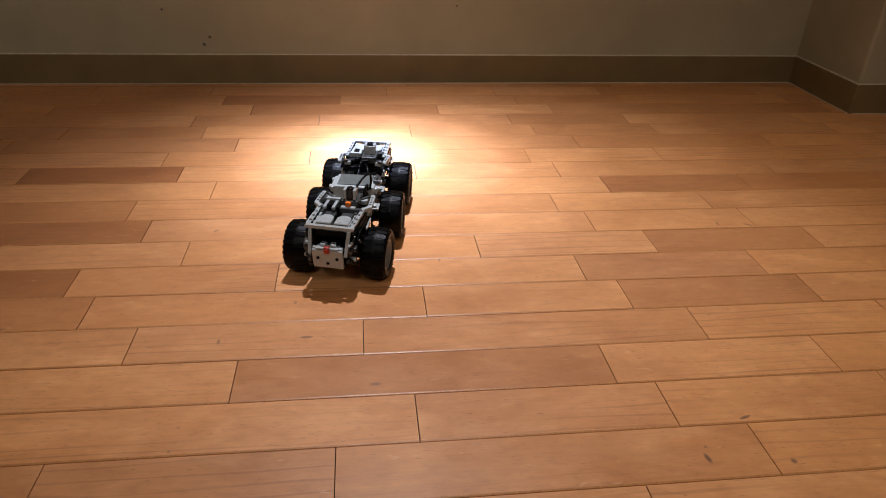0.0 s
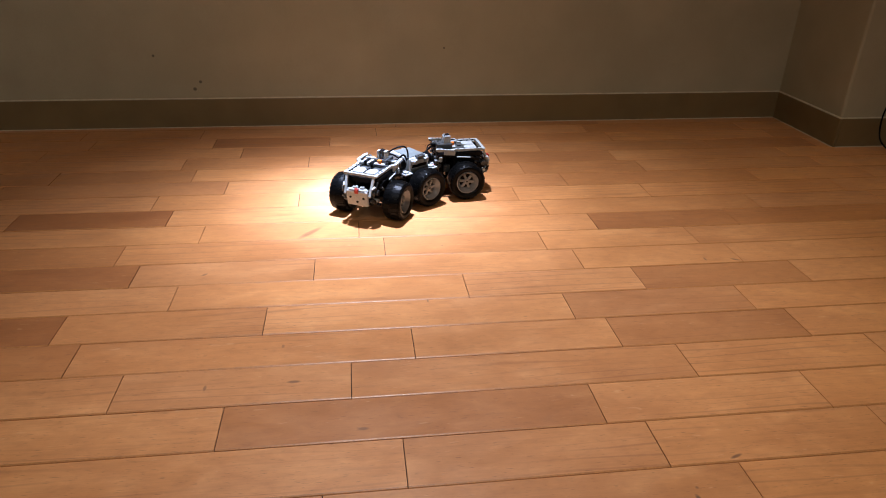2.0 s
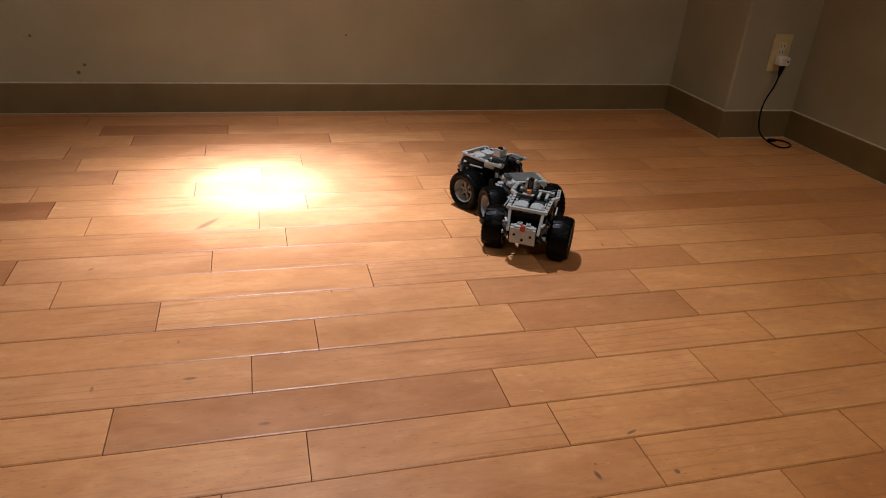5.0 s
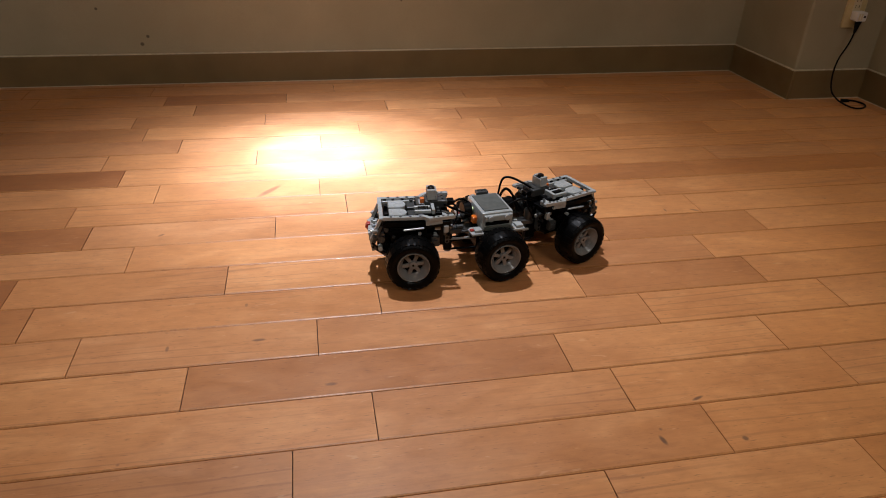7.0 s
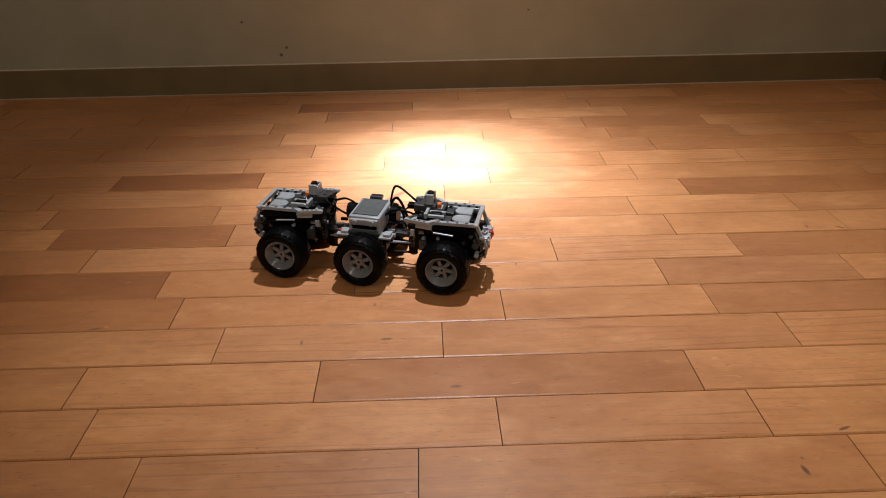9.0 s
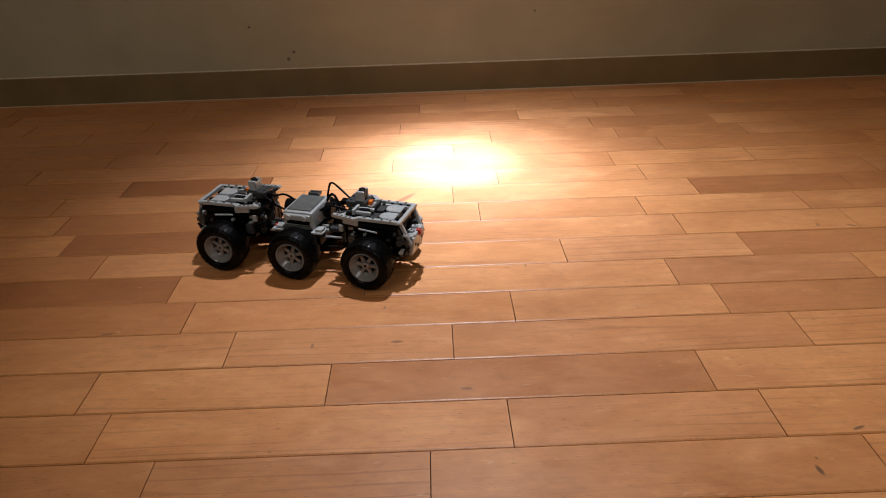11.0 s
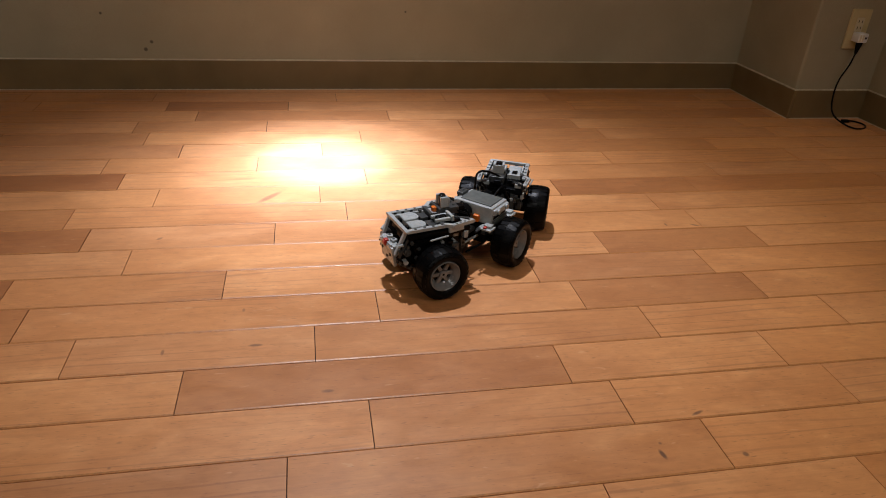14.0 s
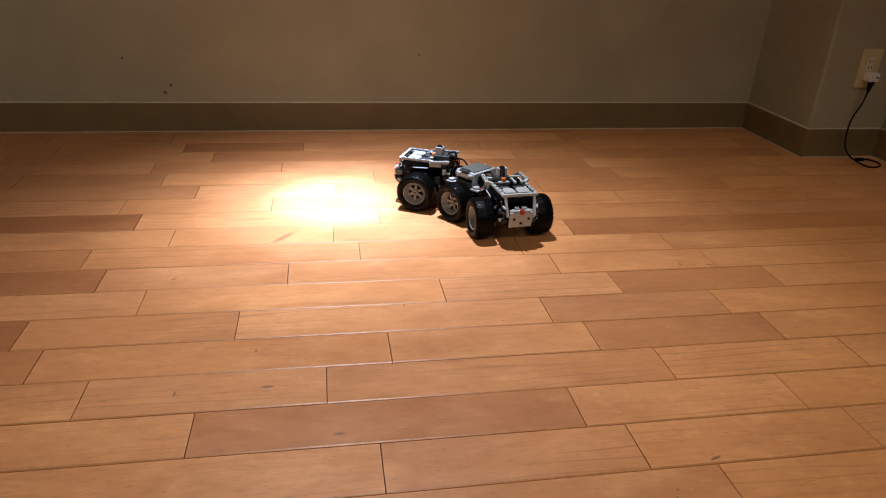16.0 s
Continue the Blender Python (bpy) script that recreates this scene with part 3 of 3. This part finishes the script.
def make_middle():
    part("middle_frame", box(bmesh.new(), -0.034, 0.034, -0.030, 0.030, 0.044, 0.076, 0.0015), BLACK, vehicle, "black middle frame carrying the battery box")
    part("axle_housing", rod(bmesh.new(), (0, -0.054, R), (0, 0.054, R), 0.0085, 12), BLACK, vehicle, "", True)
    part("axle_block", box(bmesh.new(), -0.014, 0.014, -0.046, 0.046, 0.039, 0.056, 0.002), BLACK, vehicle)
    for s in (-1, 1):
        part("frame_rail", beam(bmesh.new(), (-0.046, s * 0.034, 0.072), (0.046, s * 0.034, 0.072)), (DGREY, BLACK), vehicle)
        for e in (-1, 1):
            plate = part("step_plate", box(bmesh.new(), e * 0.038 - 0.011, e * 0.038 + 0.011, s * 0.037 - 0.011, s * 0.037 + 0.011, 0.0765, 0.0800, 0.0008), GREY, vehicle, "light grey plate")
            part("plate_tile", box(bmesh.new(), e * 0.038 - 0.009, e * 0.038 + 0.004, s * 0.037 - 0.007, s * 0.037 + 0.007, 0.0802, 0.0845, 0.0008), GREY, plate)
            part("marker_brick", box(bmesh.new(), e * 0.044 - 0.002, e * 0.044 + 0.004, s * 0.035 - 0.003, s * 0.035 + 0.003, 0.0802, 0.0830, 0.0006), RED, plate)
            part("link_rod", rod(bmesh.new(), (e * 0.030, s * 0.016, 0.056), (e * D1, s * 0.010, 0.056), 0.0024, 8), GREY if s > 0 else BLACK, vehicle, "", True)
            part("link_rod", rod(bmesh.new(), (e * 0.030, s * 0.024, 0.041), (e * D1, s * 0.018, 0.041), 0.0020, 8), BLACK, vehicle, "", True)
            part("side_pin", rod(bmesh.new(), (e * 0.028, s * 0.034, 0.066), (e * 0.028, s * 0.0465, 0.066), 0.0034, 8), DGREY, vehicle, "", True)
    for e in (-1, 1):
        part("drive_shaft", rod(bmesh.new(), (e * 0.02, 0, 0.047), (e * (D1 + 0.02), 0, 0.047), 0.0032, 8), BLACK, vehicle, "", True)
        part("hinge_arm", box(bmesh.new(), min(e * 0.03, e * (D1 + 0.008)), max(e * 0.03, e * (D1 + 0.008)), -0.009, 0.009, 0.064, 0.072, 0.001), DGREY, vehicle)
        part("gear_motor", rod(bmesh.new(), (e * 0.032, -0.014, 0.096), (e * 0.046, -0.014, 0.096), 0.0145, 18), BLACK, vehicle, "black round motor", True)
    pick = random.Random(5)
    for n in range(20):
        s, e = (1 if n % 2 else -1), (1 if n % 4 < 2 else -1)
        x, y, zz = e * pick.uniform(0.032, 0.058), s * pick.uniform(0.006, 0.030), pick.uniform(0.0735, 0.082)
        part("connector_pin", rod(bmesh.new(), (x - 0.006, y, zz), (x + 0.006, y, zz), pick.uniform(0.0024, 0.0036), 8), pick.choice((GREY, DGREY, GREY, BLACK)), vehicle, "", True)
    battery = part("battery_box", box(bmesh.new(), -0.0285, 0.0285, -0.038, 0.038, 0.0785, 0.1120, 0.0035), GREY, vehicle, "light grey battery box with a dark grey lid", True)
    part("lid", box(bmesh.new(), -0.0225, 0.0225, -0.031, 0.031, 0.1115, 0.1140, 0.001), LID_SHADE_GREY, battery, "dark grey lid")
    for s in (-1, 1):
        # flat black strip in place of the shaded slot below the shoulder
        part("recess", box(bmesh.new(), -0.022, 0.022, min(s * 0.0372, s * 0.0388), max(s * 0.0372, s * 0.0388), 0.0885, 0.0965, 0.0004), BLACK, battery)
        part("shoulder", box(bmesh.new(), -0.0255, 0.0255, s * 0.0400 - 0.0035, s * 0.0400 + 0.0035, 0.0975, 0.1085, 0.002), GREY, battery)
        # the lip takes the lid's darker grey for the tyre's shade on it
        part("lip", box(bmesh.new(), -0.024, 0.024, s * 0.0390 - 0.003, s * 0.0390 + 0.003, 0.0800, 0.0870, 0.0012), LID_SHADE_GREY, battery)
        for e in (-1, 1):
            part("round_stud", rod(bmesh.new(), (e * 0.0150, s * 0.042, 0.1035), (e * 0.0150, s * 0.0465, 0.1035), 0.0048, 14), GREY, battery, "", True)
    part("power_switch", box(bmesh.new(), 0.028, 0.036, 0.003, 0.015, 0.0820, 0.0945, 0.0015), ORANGE, battery, "orange power switch")
    part("indicator", rod(bmesh.new(), (0.0280, -0.011, 0.1000), (0.0305, -0.011, 0.1000), 0.0020, 10), GLOW, battery, "small lit indicator lamp", True)
    part("cable_plug", box(bmesh.new(), -0.010, 0.012, -0.046, -0.0330, 0.1115, 0.1175, 0.0012), DGREY, battery)
    for dx in (-0.005, 0.001, 0.007):
        part("plug_stud", rod(bmesh.new(), (dx, -0.040, 0.1170), (dx, -0.040, 0.1190), 0.0022, 8), DGREY, battery, "", True)
    tube("cable", [(-0.027, -0.030, 0.108), (-0.031, -0.034, 0.134), (-0.040, -0.030, 0.146), (-0.064, -0.016, 0.138), (-0.088, -0.008, 0.122)], 0.0020, BLACK, vehicle, "black looping cable")
    tube("cable", [(-0.027, 0.006, 0.102), (-0.046, 0.010, 0.118), (-0.068, 0.008, 0.116), (-0.086, 0.004, 0.106)], 0.0020, BLACK, vehicle, "black looping cable")
    tube("cable", [(0.027, -0.018, 0.102), (0.044, -0.016, 0.120), (0.064, -0.008, 0.118), (0.086, -0.004, 0.110)], 0.0020, BLACK, vehicle, "black looping cable")
    tube("cable", [(0.027, 0.0, 0.090), (0.044, 0.006, 0.098), (0.060, 0.004, 0.106), (0.086, 0.002, 0.120)], 0.0020, BLACK, vehicle, "black looping cable")

    tube("cable", [(-0.028, -0.026, 0.106), (-0.036, -0.028, 0.126), (-0.050, -0.024, 0.116), (-0.058, -0.018, 0.096), (-0.070, -0.010, 0.084)], 0.0024, BLACK, vehicle, "black looping cable")
    tube("cable", [(-0.028, -0.016, 0.098), (-0.040, -0.022, 0.112), (-0.054, -0.016, 0.102), (-0.060, -0.010, 0.084)], 0.0024, BLACK, vehicle, "black looping cable")


front = make_end_module(1)
rear = make_end_module(-1)
make_middle()
wheels = [make_wheel()]
wheels += [copy_thing(wheels[0], pose(0, 0, 0)) for _ in range(5)]

# ---- socket, plug and lead ----
sx, sz, sy = 1.633, 0.276, PY
socket = tagged(new("wall_socket"), "ivory double wall socket plate on the papered pier", "wall socket")
socket.location = (sx, sy, sz)
part("plate", box(bmesh.new(), -0.033, 0.033, -0.008, 0.0, -0.058, 0.058, 0.003), IVORY, socket)
part("insert", box(bmesh.new(), -0.0125, 0.0125, -0.0098, -0.006, -0.034, 0.034, 0.001), CREAM, socket, "paler socket insert")
# thin black bars stand for the dark inside the contact slots
for zz in (0.022, 0.004):
    for dx in (-0.0055, 0.0055):
        part("slot", box(bmesh.new(), dx - 0.0009, dx + 0.0009, -0.0102, -0.0094, zz - 0.004, zz + 0.004), BLACK, socket)
plug = tagged(new("charger_plug"), "small white charger plugged into the socket with a black lead", "charger")
plug.location = (sx + 0.002, sy, sz - 0.021)
part("body", box(bmesh.new(), -0.017, 0.017, -0.040, -0.0102, -0.013, 0.014, 0.004), WHITE, plug, "white plug body", True)
for dx in (-0.010, -0.002):
    part("rib", box(bmesh.new(), dx - 0.0025, dx + 0.0025, -0.0412, -0.0398, -0.009, 0.010, 0.0006), CREAM, plug)
part("mark", box(bmesh.new(), 0.004, 0.011, -0.0405, -0.0395, -0.002, 0.004), DGREY, plug)
part("strain_relief", rod(bmesh.new(), (0, -0.030, -0.012), (-0.002, -0.030, -0.046), 0.010, 12, 0, 0.004), BLACK, plug, "black plug sleeve", True)
tube("lead", [(-0.002, -0.030, -0.040), (-0.006, -0.032, -0.075), (-0.036, -0.034, -0.125), (-0.040, -0.040, -0.190), (-0.038, -0.062, -0.232),
              (-0.008, -0.120, -0.252), (0.040, -0.120, -0.2525), (0.072, -0.085, -0.2525), (0.060, -0.045, -0.252), (0.034, -0.050, -0.250)], 0.0026, BLACK, plug, "thin black lead curling on the floor")
part("connector", box(bmesh.new(), 0.012, 0.036, -0.056, -0.044, -0.2545, -0.2465, 0.001), BLACK, plug)

# ---- downlight fittings ----
fitting = tagged(new("downlight"), "small round recessed ceiling downlight, lit, assumed out of view", "ceiling light", "ceiling downlights")
fitting.location = (LAMP[0], LAMP[1], H)
part("trim_ring", rod(bmesh.new(), (0, 0, -0.005), (0, 0, 0), 0.050, 28, 0, 0.055), WHITE, fitting, "", True)
part("lens", rod(bmesh.new(), (0, 0, -0.0065), (0, 0, -0.0045), 0.036, 24), LENS, fitting, "glowing frosted lens", True)
# unseen fittings added above the two fill lamps
copy_thing(fitting, pose(BACK[0], BACK[1], H))
copy_thing(fitting, pose(BACK_LEFT[0], BACK_LEFT[1], H))

# ---- floor boards ----
W, BEV = 0.09, 0.0010
floor = structure("floor", box(bmesh.new(), X0, 1.88, YB, 1.5, -0.03, -0.003), JOINT, "warm beech strip floor with staggered joints, lacquered", "floor")
JOINTS = {
    -6: [-0.22, 0.31], -5: [-0.55, -0.01, 0.329], -4: [-0.378, -0.037, 0.503], -3: [-0.467, 0.068, 0.411], -2: [-0.518, -0.180, 0.356, 0.701], -1: [-0.341, 0.0, 0.536],
    0: [-0.431, 0.102, 0.446, 0.784], 1: [-0.482, -0.146, 0.393], 2: [-0.649, -0.317, 0.218, 0.561], 3: [-0.407, -0.069, 0.466], 4: [-0.458, 0.073, 0.414],
    5: [-0.314, 0.021, 0.557, 0.896], 6: [-0.733, -0.401, 0.128, 0.466], 7: [-0.454, -0.119, 0.415], 8: [-0.303, 0.033, 0.566], 9: [-0.398, 0.136, 0.473],
    10: [-0.441, -0.108, 0.424], 11: [-0.299, 0.229, 0.566], 12: [-0.389, -0.054, 0.477], 13: [-0.44, 0.088, 0.425], 14: [-0.36, 0.154, 0.49]}
DARK = {(0, -0.9): 0.5, (1, -0.75): 0.75, (0, 0.446): 0.45, (11, -0.299): 0.5, (11, -0.63): 0.1, (12, -0.389): 0.6, (10, -0.441): 0.35, (6, -0.733): 0.8, (5, 0.557): 0.55, (-2, -0.180): 0.42,
        (1, 0.393): 0.35, (3, -0.75): 0.75, (4, -0.75): 0.5, (8, -0.6): 0.35, (7, -0.7): 0.05, (8, 0.033): 0.25, (8, 0.566): 0.3, (5, 0.896): 0.5, (2, 0.561): 0.35, (6, 0.466): 0.2, (10, 0.424): 0.35,
        (9, 0.473): 0.3, (9, -0.6): 0.25, (9, -0.398): 0.0, (7, -0.454): 0.1, (6, -0.401): 0.0, (5, -0.314): -0.05, (5, 0.021): 0.0, (6, 0.128): 0.05, (-1, 0.0): 0.2, (0, 0.102): 0.0, (0, -0.431): 0.1,
        # pale boards near right, their tone also lifted against the dim light
        (-1, 0.536): -0.1, (-2, 0.356): -0.06, (-2, 0.701): -0.1, (-3, 0.411): -0.1, (-4, 0.503): -0.1, (-5, 0.329): -0.1, (-6, 0.31): -0.1, (0, 0.784): -0.1, (1, 0.95): -0.1}
rng = random.Random(4)
shared = {}


def board_mesh(length):
    key = round(length, 3)
    if key not in shared:
        bm = bmesh.new()
        gx, gy = 0.0006, 0.0007
        x0, x1, y0, y1 = gx, key - gx, gy, W - gy
        b, d, e = BEV, 0.6 * BEV, 0.0002
        # the front edge is rounded off in two strips, where the lacquer gathers
        outline = ((0, 0, -0.012), (0, 0, -1.35 * d), (e, b, -0.00042), (e, b + 0.0015, 0))
        rings = []
        for i, (dx, dy, z) in enumerate(outline):
            back = (0, 0, b * 0.5, b)[i]
            rings.append([bm.verts.new(v) for v in ((x0 + dx, y0 + dy, z), (x1 - dx, y0 + dy, z), (x1 - dx, y1 - back, (z, -d, -0.4 * d, 0)[i]), (x0 + dx, y1 - back, (z, -d, -0.4 * d, 0)[i]))])
        bm.faces.new(rings[-1])
        for low, top in zip(rings, rings[1:]):
            for i in range(4):
                j = (i + 1) % 4
                f = bm.faces.new((low[i], low[j], top[j], top[i]))
                f.material_index = 1 if i == 0 and low is not rings[0] else 0
        shared[key] = mesh("board", bm, WOOD, EDGE)
    return shared[key]


floor.location.z = 0
ends = []
for k in range(-12, 16):
    xs = sorted(JOINTS.get(k, [rng.uniform(-0.5, -0.2), rng.uniform(0.1, 0.35)]))
    short = rng.random() < 0.5
    while xs[0] > -1.75:
        xs.insert(0, xs[0] - (0.341 if short else 0.536))
        short = not short
    while xs[-1] < 1.9:
        xs.append(xs[-1] + (0.341 if short else 0.536))
        short = not short
    for xa, xb in zip(xs, xs[1:]):
        ob = new("board", board_mesh(min(xb, 1.81) - xa)) if xa < 1.75 else None
        drop = rng.uniform(-0.0003, 0.0003)
        tone = rng.choice((0.0, 0.05, 0.10, 0.16, 0.24, 0.34)) * rng.uniform(0.7, 1.15)
        for (kk, xx), v in DARK.items():
            if kk == k and xa - 0.02 <= xx < xb - 0.02:
                tone = min(1.0, v + 0.12)
        hue = rng.random()
        if ob:
            ob.parent = floor
            ob.location = (xa, k * W, drop)
            ob.color = (tone, hue, 0, 1)
    ends.append((k, xs[0]))
# the rest of the floor, beside and behind
bm = bmesh.new()
for k in range(-29, 16):
    stop = dict(ends).get(k, 1.81)
    x = X0 + rng.uniform(0.0, 0.3)
    marks = [X0] + [x + 0.44 * n for n in range(12) if X0 + 0.02 < x + 0.44 * n < stop - 0.05] + [stop]
    for xa, xb in zip(marks, marks[1:]):
        if xb - xa > 0.01:
            box(bm, xa + 0.0006, xb - 0.0006, max(k * W, YB) + 0.0007, k * W + W - 0.0007, -0.012, 0.0)
rest = new("boards", mesh("boards", bm, WOOD))
rest.parent = floor
rest.color = (0.2, 0.5, 0, 1)
tagged(rest, kind="stuff")


# ---- what moves ----
# seconds, the middle axle's place, heading, bend of the front and of the rear coupling, degrees
DRIVE = [
    (0, -0.007, 0.286, 80.6, -0.7, -5.8),
    (0.5, 0.010, 0.405, 82.3, -16.9, 0.4),
    (1, 0.029, 0.510, 74.0, -28.1, 10.4),
    (1.5, 0.074, 0.601, 53.7, -25.1, 26.7),
    (2, 0.148, 0.677, 33.7, -27.9, 27.6),
    (2.5, 0.252, 0.719, 10.8, -28.7, 28.8),
    (3, 0.356, 0.724, -8.6, -28.7, 27.9),
    (3.5, 0.456, 0.686, -31.1, -28.6, 28.7),
    (4, 0.533, 0.620, -52.3, -29.1, 29.2),
    (4.2, 0.555, 0.583, -58.5, -29.9, 28.6),
    (6.3, 0.453, 0.184, -146.2, -29.0, 24.8),
    (6.5, 0.415, 0.167, -154.7, -25.8, 21.5),
    (7, 0.308, 0.147, -172.6, -10.7, 14.6),
    (7.5, 0.198, 0.141, -180.4, -6.5, 7.8),
    (8, 0.094, 0.144, -188.4, -4.8, 5.8),
    (8.5, -0.012, 0.165, -192.2, -1.5, 4.4),
    (9, -0.117, 0.192, -194.8, 1.1, 1.2),
    (10.3, -0.300, 0.245, -198.0, 1.0, -1.0),
    (11.5, -0.177, 0.211, -197.3, 2.2, -2.5),
    (12, -0.090, 0.183, -198.5, 3.8, -1.3),
    (12.5, 0.012, 0.143, -199.9, -2.7, 26.0),
    (13, 0.112, 0.127, -179.6, -19.6, 25.7),
    (13.5, 0.216, 0.144, -158.2, -25.5, 28.8),
    (14, 0.305, 0.206, -132.9, -30.4, 20.2),
    (14.5, 0.360, 0.284, -117.0, -26.0, 24.0),
    (15, 0.394, 0.367, -96.6, -26.0, 21.8),
    (15.5, 0.390, 0.468, -80.5, -18.6, 23.7),
    (16, 0.353, 0.593, -54.0, -30.1, 28.3),
]


def drive(t):
    """Pose values at a time, on smooth curves through the rows."""
    ts = [r[0] for r in DRIVE]
    i = max(0, min(len(ts) - 2, sum(s <= t for s in ts) - 1))
    h = ts[i + 1] - ts[i]
    u = (t - ts[i]) / h
    out = []
    for c in range(1, 6):
        v = [r[c] for r in DRIVE]

        def slope(k):
            if k == 0 or k == len(v) - 1:
                a = 0 if k == 0 else k - 1
                return (v[a + 1] - v[a]) / (ts[a + 1] - ts[a])
            a, b = ts[k] - ts[k - 1], ts[k + 1] - ts[k]
            return ((v[k] - v[k - 1]) / a * b + (v[k + 1] - v[k]) / b * a) / (a + b)

        p, q = slope(i) * h, slope(i + 1) * h
        out.append(v[i] * (1 + 2 * u) * (1 - u) ** 2 + v[i + 1] * u * u * (3 - 2 * u) + p * u * (1 - u) ** 2 - q * u * u * (1 - u))
    return out


def motions():
    steps = [i / 10 for i in range(161)]
    body, nose, tail = [], [], []
    turning = [[] for _ in wheels]
    spin, last = [0.0] * 6, [None] * 6
    for t in steps:
        x, y, head, a, b = drive(t)
        root = pose(x, y, 0, 0, 0, head)
        f = pose(D1, 0, 0, 0, 0, a) @ pose(D2, 0, 0)
        r = pose(-D1, 0, 0, 0, 0, b) @ pose(-D2, 0, 0)
        body.append((t, root))
        nose.append((t, f))
        tail.append((t, r @ pose(0, 0, 0, 0, 0, 180)))
        for n in range(6):
            axle, side = (f, pose(0, 0, 0), r)[n // 2], 1 if n % 2 else -1
            local = axle @ pose(0, side * (HALF - TW / 2), R)
            ground = root @ local
            if last[n] is not None:
                way = ground.translation - last[n]
                spin[n] += math.degrees(way.dot(ground.to_3x3() @ Vector((1, 0, 0))) / R)
            last[n] = ground.translation.copy()
            turning[n].append((t, local @ pose(0, 0, 0, 0, spin[n], 0)))
    walk(vehicle, body)
    walk(front, nose)
    walk(rear, tail)
    for w, rows in zip(wheels, turning):
        walk(w, rows)


motions()
